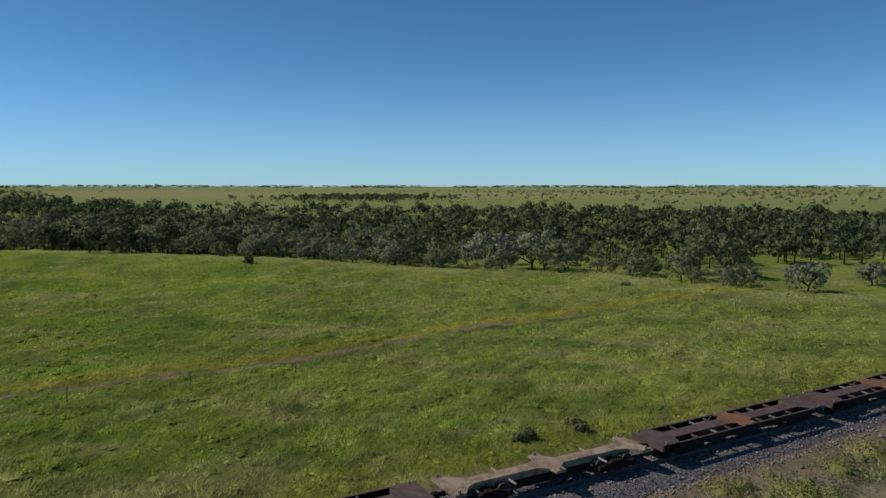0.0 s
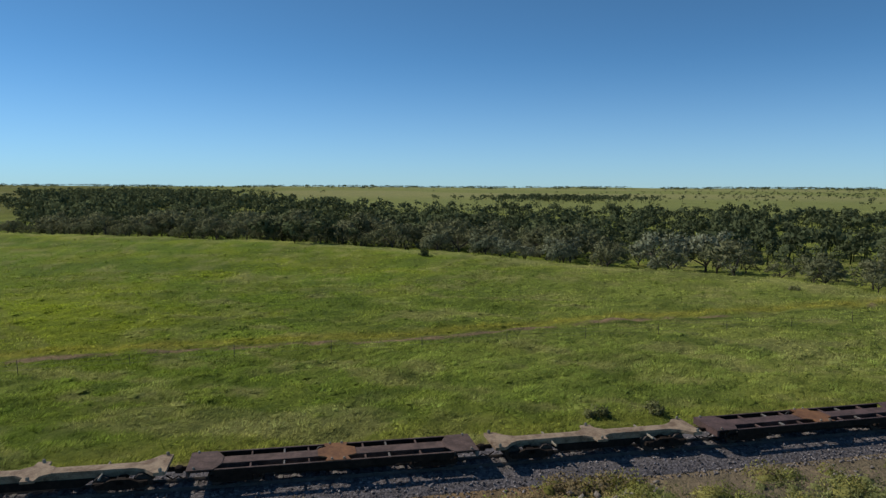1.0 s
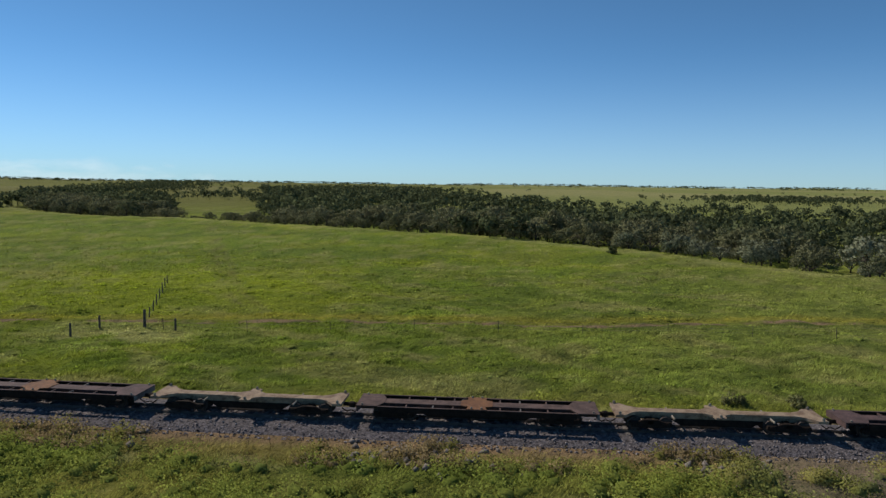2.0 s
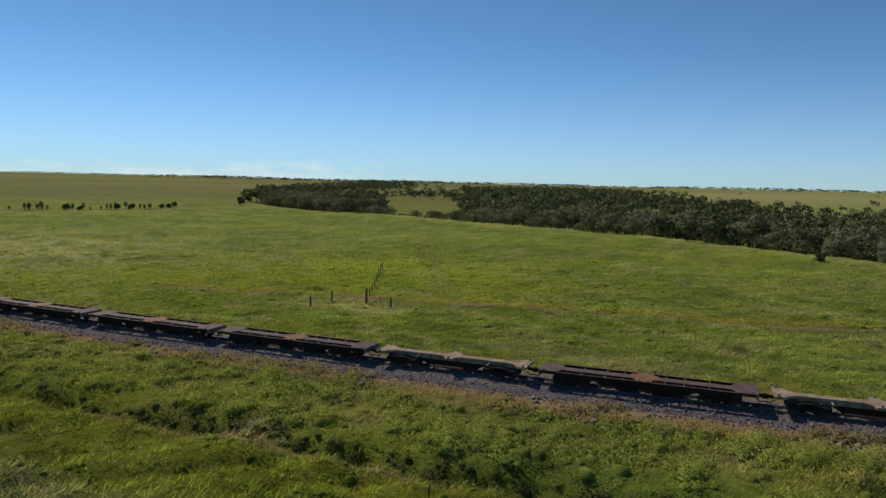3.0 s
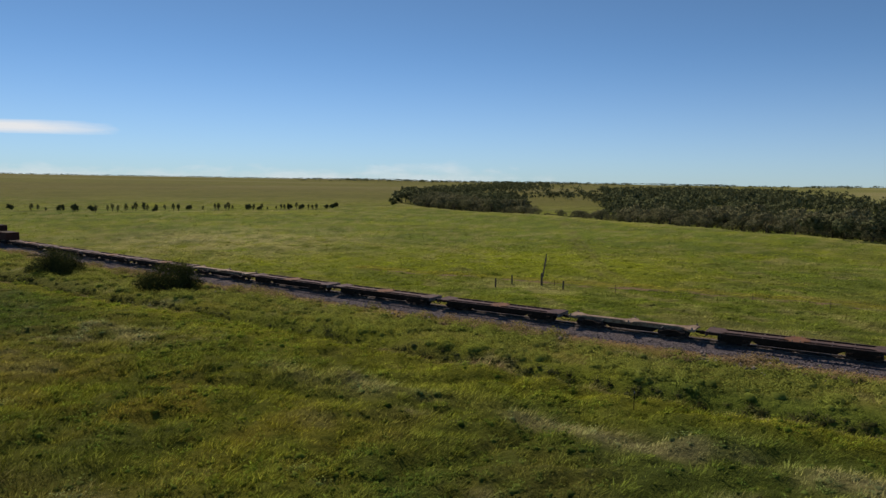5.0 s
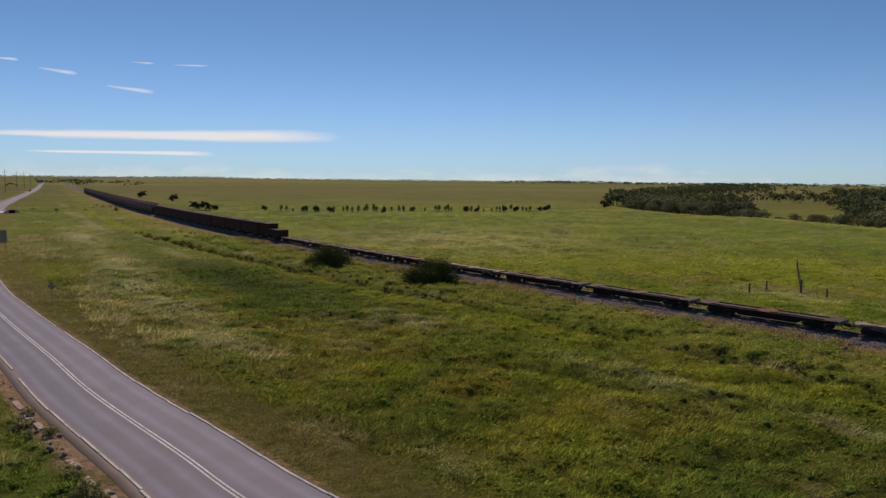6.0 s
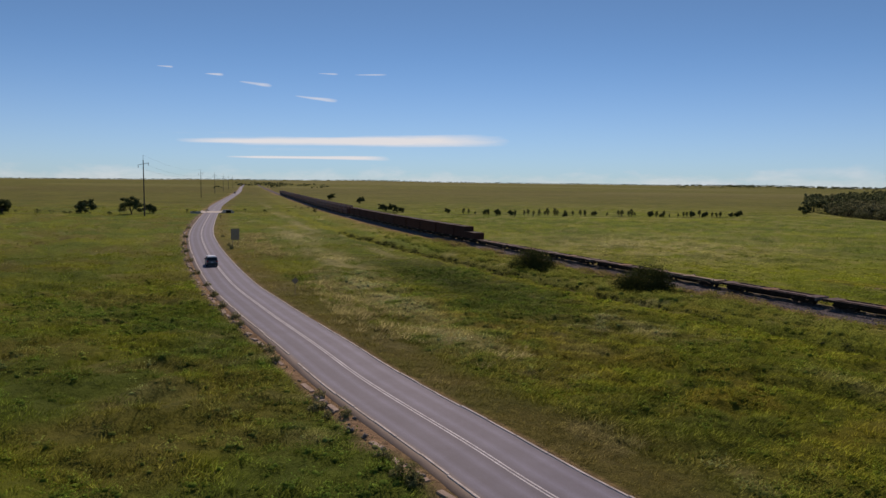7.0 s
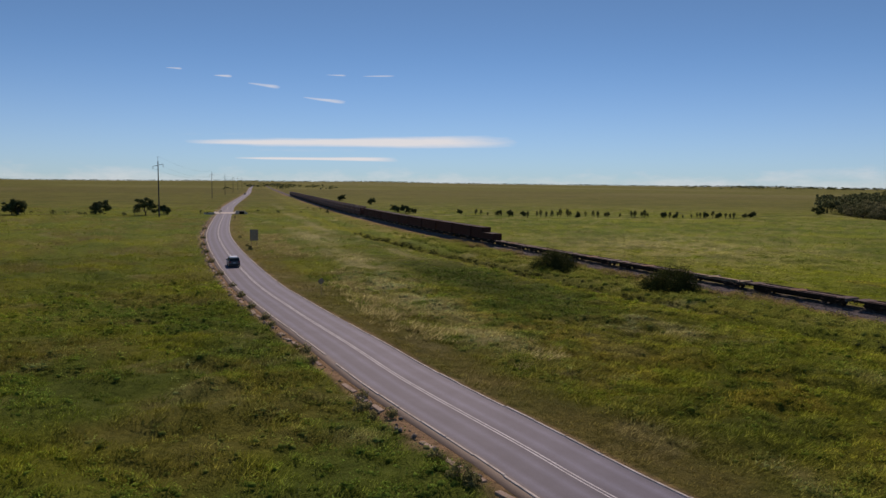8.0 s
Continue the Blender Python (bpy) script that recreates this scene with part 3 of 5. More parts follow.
# the concrete causeway with its culvert
cx, cy, ca = (float(v) for v in ROAD.at(ROAD_BRIDGE + 8))
causeway = thing("causeway", "pale concrete causeway carrying the road over a dry gully", "causeway", kind="structure", m=pose(cx, cy, height(cx, cy), 0, 0, math.degrees(ca)))
part("slab", Shape().box(0, 0, 0.02, 20.0, 8.6, 0.25, 0.04), M_WHITE, causeway)
for sy in (-4.5, 4.5):
    part("edge_beam", Shape().box(0, sy, 0.16, 20.4, 0.45, 0.5, 0.06), M_WHITE, causeway)
wing = Shape()
wing.box(-9.6, -7.2, 0.25, 0.35, 5.2, 0.9, 0.05).box(9.6, -6.8, 0.25, 0.35, 4.4, 0.9, 0.05)
part("wing_wall", wing, M_WHITE, causeway)
part("wing_wall", Shape().box(-9.6, 6.6, 0.25, 0.35, 4.2, 0.9, 0.05), M_WHITE, causeway)
# a solid block, coloured dark for the shade inside the culvert opening
head = Shape().box(-9.9, -7.4, 0.45, 0.5, 2.2, 1.5, 0.05)
part("culvert_box", head, M_STEEL, causeway, "solid dark block painted as the culvert's shaded opening")

# ---------------------------------------------------------------- railway line
track_s = np.r_[np.arange(S0 - 30, S0 + 420, 2.0), np.linspace(S0 + 424, TRACK.s[-1], 220)]
bed = tagged(strip("railway_bed", TRACK, track_s, [-3.1, -2.6, -2.1, -1.7, -1.2, 0, 1.2, 1.75, 2.3, 2.9, 3.5],
                   [-0.25, 0.05, 0.20, 0.31, 0.33, 0.33, 0.33, 0.31, 0.20, 0.05, -0.25], M_BALLAST, ragged=0.28), "dark grey crushed stone ballast bed of a single railway line", "railway", kind="structure")
for off in (-0.57, 0.57):
    strip("rail", TRACK, track_s, [off - 0.07, off - 0.035, off - 0.033, off + 0.033, off + 0.035, off + 0.07], [0.35, 0.37, 0.51, 0.51, 0.37, 0.35], M_RAIL, bed)
sleeper = Shape().box(0, 0, 0, 0.24, 2.15, 0.16, 0.03).mesh("sleeper")
sleeper.materials.append(M_SLEEPER)
for k in range(290):
    s = S0 + 70 + 0.685 * k
    x, y, a = TRACK.at(s)
    ob = new("sleeper", sleeper)
    ob.parent = bed
    ob.matrix_basis = pose(float(x), float(y), height(float(x), float(y)) + 0.285, 0, 0, math.degrees(a))
rest = Shape()
for k in range(700):
    s = S0 + 70 + 0.685 * (290 + k)
    x, y, a = TRACK.at(s)
    rest.box(0, 0, 0, 0.24, 2.15, 0.16, 0.0, pose(float(x), float(y), 0.265, 0, 0, math.degrees(a)))
tagged(part("far_sleepers", rest, M_SLEEPER, bed), kind="stuff")


def stones(name, x, y, z, size, mat, label, category="stones"):
    """Loose broken stones, each an uneven eight-sided lump."""
    n = len(x)
    base = np.array([(1, 0, 0), (-1, 0, 0), (0, 1, 0), (0, -1, 0), (0, 0, 0.8), (0, 0, -0.8)], float)
    faces = np.array([(0, 2, 4), (2, 1, 4), (1, 3, 4), (3, 0, 4), (2, 0, 5), (1, 2, 5), (3, 1, 5), (0, 3, 5)])
    V = base[None] * size[:, None, None] * rng.uniform(0.6, 1.3, (n, 6, 1)) + rng.normal(0, 0.18, (n, 6, 3)) * size[:, None, None]
    a = rng.uniform(0, 6.28, n)
    c, s = np.cos(a)[:, None], np.sin(a)[:, None]
    X, Y = V[..., 0] * c - V[..., 1] * s, V[..., 0] * s + V[..., 1] * c
    V = np.stack([X + x[:, None], Y + y[:, None], V[..., 2] + z[:, None]], -1)
    F = faces[None] + 6 * np.arange(n)[:, None, None]
    me = raw_mesh(name, V, F)
    me.materials.append(mat)
    return tagged(new(name, me), label, category, kind="stuff")


n = 11000
q, o = S0 + 60 + 210 * rng.random(n) ** 1.4, -3.3 + 5.9 * rng.random(n) ** 1.6
x, y, _ = TRACK.at(q, o)
zz = np.interp(np.abs(o), [0, 1.7, 2.6, 3.1, 4.0], [0.33, 0.31, 0.06, 0.0, 0.0])
stones("ballast_stones", x, y, zz + 0.01, rng.uniform(0.04, 0.10, n), M_STONE, "loose grey crushed ballast stones on the railway bed")
px, py, ps = [], [], []
for s, o, r, k in ((132, -4.6, 1.3, 60), (147, -4.0, 1.8, 60), (151, -4.3, 1.2, 40), (181, -3.6, 1.8, 70), (190, -3.8, 1.6, 40), (119, -5.6, 1.6, 24), (109, -6.2, 1.8, 36), (166, -3.7, 1.2, 30), (208, -4.2, 2.5, 50)):
    x, y, _ = TRACK.at(S0 + s, o)
    px.append(x + rng.normal(0, r, k)), py.append(y + rng.normal(0, r, k)), ps.append(rng.uniform(0.08, 0.30, k))
px, py, ps = np.concatenate(px), np.concatenate(py), np.concatenate(ps)
ok = np.abs(TRACK.coords(px, py)[1]) > 3.0
stones("rubble_stones", px[ok], py[ok], shape(px[ok], py[ok]) + 0.06, ps[ok], M_ROCK, "scattered pale rubble stones beside the ballast")
q = rng.uniform(ROAD_NEAR + 4, ROAD_BRIDGE - 20, 420)
x, y, _ = ROAD.at(q, rng.normal(-4.4, 0.35, 420))
stones("verge_stones", x, y, shape(x, y) + 0.04, rng.uniform(0.05, 0.24, 420), M_ROCK, "pale broken stones along the road verge")


# ---------------------------------------------------------------- train
def lathe(profile, n, axis_y=True):
    """A turned shape about the y axis: profile of (radius, y)."""
    sh, vs, fs = Shape(), [], []
    for r, yy in profile:
        for j in range(n):
            a = 2 * math.pi * j / n
            vs.append((r * math.cos(a), yy, r * math.sin(a)))
    for i in range(len(profile) - 1):
        fs += [(i * n + j, i * n + (j + 1) % n, (i + 1) * n + (j + 1) % n, (i + 1) * n + j) for j in range(n)]
    fs += [tuple(range(n)), tuple(range((len(profile) - 1) * n, len(profile) * n))]
    return sh.add(vs, fs)


def bogie(parent, x):
    fr = Shape()
    for y in (-0.86, 0.86):
        fr.prism([(-1.25, 0.42), (-0.95, 0.30), (-0.45, 0.26), (0.45, 0.26), (0.95, 0.30), (1.25, 0.42), (1.2, 0.60), (0.75, 0.60), (0.4, 0.74), (-0.4, 0.74), (-0.75, 0.60), (-1.2, 0.60)], "y", y - 0.09, y + 0.09)
        for bx in (-0.95, 0.95):
            fr.box(bx, y, 0.45, 0.30, 0.30, 0.26, 0.04)
        for bx in (-0.22, 0, 0.22):
            fr.tube([(bx, y, 0.34), (bx, y, 0.62)], [0.075, 0.075], 8)
    fr.box(0, 0, 0.60, 0.42, 1.9, 0.22, 0.05)
    b = part("bogie", fr, M_STEEL, parent, m=pose(x, 0, 0))
    for wx in (-0.9, 0.9):
        ws = lathe([(0.07, -0.78), (0.07, -0.62), (0.40, -0.62), (0.41, -0.50), (0.45, -0.48), (0.08, -0.43), (0.08, 0.43), (0.45, 0.48), (0.41, 0.50), (0.40, 0.62), (0.07, 0.62), (0.07, 0.78)], 11)
        part("wheelset", ws, M_WHEEL, b, m=pose(wx, 0, 0.42))
    return b


def couplers(parent, half):
    for sx in (-1, 1):
        c = Shape().box(sx * (half + 0.18), 0, 0.72, 0.62, 0.16, 0.20, 0.03).box(sx * (half + 0.40), 0.03, 0.72, 0.28, 0.34, 0.30, 0.06)
        c.tube([(sx * (half - 0.1), 0.5, 0.62), (sx * (half + 0.2), 0.45, 0.40), (sx * (half + 0.42), 0.30, 0.45)], [0.035] * 3, 6)
        part("coupler", c, M_STEEL, parent)


def handbrake(parent, x, y):
    h = Shape().tube([(x, y, 0.35), (x, y, 0.95)], [0.03, 0.03], 6)
    h.add(*ring_shape(x, y, 0.72, 0.26))
    part("handbrake_wheel", h, M_GREYPAINT, parent)


def ring_shape(x, y, z, r, n=14, t=0.03):
    vs, fs = [], []
    for i in range(n):
        a = 2 * math.pi * i / n
        for j in range(4):
            b = math.pi / 2 * j
            rr = r + t * math.cos(b)
            vs.append((x + rr * math.cos(a), y + t * math.sin(b), z + rr * math.sin(a)))
    for i in range(n):
        for j in range(4):
            fs.append((i * 4 + j, i * 4 + (j + 1) % 4, ((i + 1) % n) * 4 + (j + 1) % 4, ((i + 1) % n) * 4 + j))
    return vs, fs


def long_flat(mat, label):
    """A skeletal container wagon with plated ends and light side rails."""
    w = thing("flat_wagon", label, "railway wagon", "empty flat wagons of the freight train")
    hl, top = 7.15, 1.05
    sp = Shape().prism([(-0.44, top - 0.03), (0.44, top - 0.03), (0.44, top - 0.07), (0.30, top - 0.09), (0.30, 0.66), (0.42, 0.62), (-0.42, 0.62), (-0.30, 0.66), (-0.30, top - 0.09), (-0.44, top - 0.07)], "x", -hl + 0.1, hl - 0.1)
    part("spine", sp, mat, w)
    for sx in (-1, 1):
        pl = [(sx * (hl - 1.6), -0.45), (sx * (hl - 1.25), -1.20), (sx * hl, -1.20), (sx * hl, 1.20), (sx * (hl - 1.25), 1.20), (sx * (hl - 1.6), 0.45)]
        part("end_platform", Shape().prism(pl, "z", top - 0.05, top), mat, w)
        part("headstock", Shape().box(sx * (hl - 0.07), 0, 0.86, 0.14, 2.36, 0.34, 0.03), M_GREYPAINT if sx < 0 else mat, w)
    part("cross_bolster", Shape().prism([(-0.62, -1.2), (0.62, -1.2), (0.5, -0.7), (0.95, -0.48), (0.95, 0.48), (0.5, 0.7), (0.62, 1.2), (-0.62, 1.2), (-0.5, 0.7), (-0.95, 0.48), (-0.95, -0.48), (-0.5, -0.7)], "z", top - 0.06, top + 0.005), M_ORANGE, w)
    for sy in (-1.16, 1.16):
        part("side_rail", Shape().box(0, sy, top - 0.22, 2 * hl - 2.6, 0.06, 0.34, 0.015), M_STEEL, w)
        part("rail_cap", Shape().box(0, sy, top - 0.04, 2 * hl - 2.6, 0.13, 0.03, 0.01), mat, w)
    for ox in (-4.2, -2.6, -1.4, 1.4, 2.6, 4.2):
        for sy in (-1, 1):
            part("outrigger", Shape().box(ox, sy * 0.80, top - 0.13, 0.09, 0.72, 0.10, 0.02), M_GREYPAINT if abs(ox) == 2.6 else mat, w)
    for ox, oy in ((-hl + 0.35, 1.05), (-hl + 0.35, -1.05), (hl - 0.35, 1.05), (hl - 0.35, -1.05), (0.3, 1.08), (0.3, -1.08), (-0.3, 1.08), (-0.3, -1.08)):
        part("twistlock", Shape().box(ox, oy, top + 0.05, 0.12, 0.10, 0.12, 0.03), M_PALE, w)
    bogie(w, -4.9), bogie(w, 4.9)
    couplers(w, hl)
    part("belly_sill", Shape().prism([(-3.7, 0.64), (-2.9, 0.22), (2.9, 0.22), (3.7, 0.64)], "y", -0.34, 0.34), M_STEEL, w)
    part("brake_reservoir", Shape().tube([(-2.2, -0.62, 0.55), (-2.1, -0.62, 0.55), (-0.9, -0.62, 0.55), (-0.8, -0.62, 0.55)], [0.10, 0.2, 0.2, 0.10], 12), M_STEEL, w)
    part("battery_box", Shape().box(1.9, -0.78, 0.62, 1.0, 0.42, 0.42, 0.03), M_GREYPAINT, w)
    part("brake_rod", Shape().tube([(-3.4, -0.35, 0.48), (0, -0.40, 0.44), (3.4, -0.35, 0.48)], [0.035] * 3, 6), M_STEEL, w)
    handbrake(w, 0.75, -1.02)
    return w


def short_flat(mat, label, group="empty flat wagons of the freight train"):
    """A skeletal container wagon whose spine flares out at both ends."""
    w = thing("flat_wagon", label, "railway wagon", group)
    hl, top = 5.95, 1.05
    outline = [(-hl, -1.15), (-hl + 0.55, -1.15), (-hl + 1.0, -0.62), (-hl + 1.5, -0.36), (hl - 1.5, -0.36), (hl - 1.0, -0.62), (hl - 0.55, -1.15), (hl, -1.15),
               (hl, 1.15), (hl - 0.55, 1.15), (hl - 1.0, 0.62), (hl - 1.5, 0.36), (-hl + 1.5, 0.36), (-hl + 1.0, 0.62), (-hl + 0.55, 1.15), (-hl, 1.15)]
    part("spine", Shape().prism(outline, "z", top - 0.16, top), mat, w)
    part("sill", Shape().box(0, 0, 0.78, 2 * hl - 0.4, 0.44, 0.30, 0.04), mat, w)
    part("cross_bolster", Shape().prism([(-0.30, -1.2), (0.30, -1.2), (0.34, -0.7), (0.75, -0.40), (0.75, 0.40), (0.34, 0.7), (0.30, 1.2), (-0.30, 1.2), (-0.34, 0.7), (-0.75, 0.40), (-0.75, -0.40), (-0.34, -0.7)], "z", top - 0.10, top + 0.01), mat, w)
    for ox in (-3.0, 2.6):
        for sy in (-1, 1):
            part("outrigger", Shape().box(ox, sy * 0.72, top - 0.18, 0.08, 0.75, 0.09, 0.02), M_PALE, w)
    for ox, oy in ((-hl + 0.25, 1.05), (-hl + 0.25, -1.05), (hl - 0.25, 1.05), (hl - 0.25, -1.05), (0, 1.08), (0, -1.08)):
        part("twistlock", Shape().box(ox, oy, top + 0.08, 0.16, 0.12, 0.20, 0.04), M_PALE, w)
    bogie(w, -3.9), bogie(w, 3.9)
    couplers(w, hl)
    part("belly_sill", Shape().prism([(-2.7, 0.64), (-2.0, 0.24), (2.0, 0.24), (2.7, 0.64)], "y", -0.28, 0.28), M_STEEL, w)
    part("brake_reservoir", Shape().tube([(-0.2, -0.6, 0.55), (-0.1, -0.6, 0.55), (1.0, -0.6, 0.55), (1.1, -0.6, 0.55)], [0.1, 0.19, 0.19, 0.1], 12), M_STEEL, w)
    part("side_box", Shape().box(-1.5, -0.7, 0.62, 1.1, 0.36, 0.40, 0.03), M_GREYPAINT, w)
    part("brake_rod", Shape().tube([(-2.6, -0.5, 0.45), (0, -0.55, 0.38), (2.6, -0.5, 0.45)], [0.03] * 3, 6), M_STEEL, w)
    return w


def container(high, label):
    """A corrugated steel container, 20 feet long."""
    c = thing("container", label, "container", "dark containers on the freight train")
    L, W = 6.06, 2.44
    fr = Shape()
    for sx in (-1, 1):
        for sy in (-1, 1):
            fr.box(sx * (L / 2 - 0.08), sy * (W / 2 - 0.08), high / 2, 0.16, 0.16, high, 0.02)
    for sy in (-1, 1):
        for zz in (0.08, high - 0.06):
            fr.box(0, sy * (W / 2 - 0.06), zz, L - 0.3, 0.12, 0.14, 0.02)
    for sx in (-1, 1):
        for zz in (0.08, high - 0.06):
            fr.box(sx * (L / 2 - 0.06), 0, zz, 0.12, W - 0.3, 0.14, 0.02)
    part("frame", fr, M_BOX, c)
    for sy in (-1, 1):
        vs, fs, k = [], [], 0
        for i in range(23):
            for u, d in ((0, 0), (0.10, 0), (0.145, 0.045), (0.225, 0.045)):
                xx = -L / 2 + 0.14 + i * 0.252 + u
                vs += [(xx, sy * (W / 2 - 0.02 - d), 0.14), (xx, sy * (W / 2 - 0.02 - d), high - 0.12)]
        fs = [(2 * i, 2 * i + 2, 2 * i + 3, 2 * i + 1) for i in range(len(vs) // 2 - 1)]
        part("side_wall", Shape().add(vs, fs), M_BOX, c)
    part("roof", Shape().box(0, 0, high - 0.04, L - 0.22, W - 0.22, 0.05, 0.0), M_STEEL, c)
    part("floor", Shape().box(0, 0, 0.12, L - 0.26, W - 0.26, 0.08, 0.0), M_BOX, c)
    en = Shape()
    for i in range(9):
        en.box(-L / 2 + 0.06, -W / 2 + 0.24 + i * 0.245, high / 2, 0.05, 0.13, high - 0.3, 0.015)
    en.box(-L / 2 + 0.09, 0, high / 2, 0.03, W - 0.3, high - 0.26, 0.0)
    part("end_wall", en, M_BOX, c)
    dr = Shape()
    for sy in (-1, 1):
        dr.box(L / 2 - 0.06, sy * 0.55, high / 2, 0.06, 1.06, high - 0.3, 0.015)
        for u in (0.25, 0.8):
            dr.tube([(L / 2 - 0.01, sy * u, 0.2), (L / 2 - 0.01, sy * u, high - 0.2)], [0.02, 0.02], 6)
    part("door", dr, M_BOX, c)
    return c


def hopper():
    """A short ore hopper with sloping ends and upright side ribs."""
    w = thing("hopper_wagon", "rusty red-brown ore hopper wagon with pale worn ribs", "railway wagon", "hopper wagons of the freight train")
    hl = 5.8
    part("body", Shape().prism([(-hl + 0.2, 1.25), (-hl + 1.3, 0.75), (hl - 1.3, 0.75), (hl - 0.2, 1.25), (hl - 0.1, 3.0), (-hl + 0.1, 3.0)], "y", -1.14, 1.14), M_HOPPER, w)
    for sy in (-1.2, 1.2):
        part("top_rim", Shape().box(0, sy, 3.62, 2 * hl, 0.10, 0.14, 0.02), M_HOPPER, w)
        part("side_sheet", Shape().box(0, sy, 3.3, 2 * hl, 0.05, 0.6, 0.01), M_HOPPER, w)
    for sx in (-1, 1):
        part("end_sheet", Shape().box(sx * (hl - 0.05), 0, 3.35, 0.10, 2.3, 0.5, 0.02), M_HOPPER, w)
    for sy in (-1, 1):
        for i in range(4):
            part("rib", Shape().prism([(-4.62 + i * 3.0, 2.2), (-4.38 + i * 3.0, 2.2), (-4.28 + i * 3.0, 4.25), (-4.72 + i * 3.0, 4.25)], "y", sy * 1.05, sy * 1.48), M_HOPPER_PALE, w)
    for x0 in (-4.5, -1.5, 1.5, 4.5):
        part("cross_stay", Shape().box(x0, 0, 3.62, 0.26, 2.4, 0.12, 0.02), M_HOPPER_PALE, w)
    part("sill", Shape().box(0, 0, 0.80, 2 * hl, 0.5, 0.32, 0.03), M_STEEL, w)
    bogie(w, -4.2), bogie(w, 4.2)
    couplers(w, hl)
    return w


RAIL_TOP = 0.51


def on_track(s):
    x, y, a = TRACK.at(S0 + s)
    return pose(float(x), float(y), height(float(x), float(y)) + RAIL_TOP, 0, 0, math.degrees(a))


FLATS = {
    "R": (long_flat, M_RUST, "empty rust-brown skeletal flat wagon with plated ends and side rails", 15.2),
    "M": (long_flat, M_MAROON, "empty dull maroon skeletal flat wagon with a worn deck", 15.2),
    "T": (short_flat, M_TAN, "empty tan skeletal flat wagon with flared ends", 12.8),
    "W": (short_flat, M_PALE, "empty pale dusty skeletal flat wagon with flared ends", 12.8),
}
made = {}


def put_flat(code, middle):
    build, mat, label, _ = FLATS[code]
    if code in made:
        return copy_thing(made[code], on_track(middle))
    made[code] = build(mat, label)
    made[code].matrix_basis = on_track(middle)
    return made[code]


# the empty wagons, from the coupling at 137.7 m, forwards and back
s = 137.7
for code in "RTMRMTMRMR":
    put_flat(code, s + FLATS[code][3] / 2)
    s += FLATS[code][3]
LOADED = s
s = 137.7
for code in "TMMRTMRWM":
    s -= FLATS[code][3]
    put_flat(code, s + FLATS[code][3] / 2)

carrier = short_flat(M_STEEL, "dark flat wagon carrying containers", "loaded flat wagons of the freight train")
tall = container(2.59, "dark rust-red corrugated steel container on a flat wagon")
low = container(1.45, "dark half-height steel container on the last loaded wagon")
for k in range(11):
    mid = LOADED + 12.8 * k + 6.4
    if k:
        copy_thing(carrier, on_track(mid))
    else:
        carrier.matrix_basis = on_track(mid)
    for j, sx in enumerate((-2.98, 2.98)):
        m = on_track(mid) @ pose(sx, 0, 1.07)
        if k == 0 and j == 0:
            low.matrix_basis = m
        elif k == 0:
            tall.matrix_basis = m
        elif k == 10 and j == 1:
            continue
        else:
            copy_thing(tall, m)
first = hopper()
for k in range(39):
    m = on_track(LOADED + 12.8 * 11 + 12.4 * k + 6.2)
    if k:
        copy_thing(first, m)
    else:
        first.matrix_basis = m


# ---------------------------------------------------------------- trees
def leaves(centres, radii, counts, size, flat=0.75):
    """Clumps of small leaf sprays round centres."""
    V, N = [], []
    heart = np.mean(np.asarray(centres), 0) - np.array([0, 0, 0.5])
    for c, r, k in zip(centres, radii, counts):
        d = rng.normal(0, 1, (k, 3))
        d /= np.linalg.norm(d, axis=1)[:, None]
        p = np.asarray(c) + d * (r * rng.uniform(0.35, 1.08, (k, 1))) * np.array([1, 1, flat])
        u = rng.normal(0, 1, (k, 3))
        u /= np.linalg.norm(u, axis=1)[:, None]
        w = np.cross(u, rng.normal(0, 1, (k, 3)))
        w /= np.linalg.norm(w, axis=1)[:, None] + 1e-9
        sz = size * rng.uniform(0.6, 1.4, (k, 1))
        V.append(np.stack([p + u * sz, p - u * sz * 0.6 + w * sz * 0.55, p - u * sz * 0.6 - w * sz * 0.55], 1))
        away = (p - heart) / (np.linalg.norm(p - heart, axis=1)[:, None] + 1e-6)
        N.append(np.repeat(d * 0.8 + away * 0.5 + np.array([0, 0, 0.25]) + rng.normal(0, 0.12, (k, 3)), 3, 0))
    V = np.concatenate(V)
    return V.reshape(-1, 3), np.arange(len(V) * 3).reshape(-1, 3), np.concatenate(N)


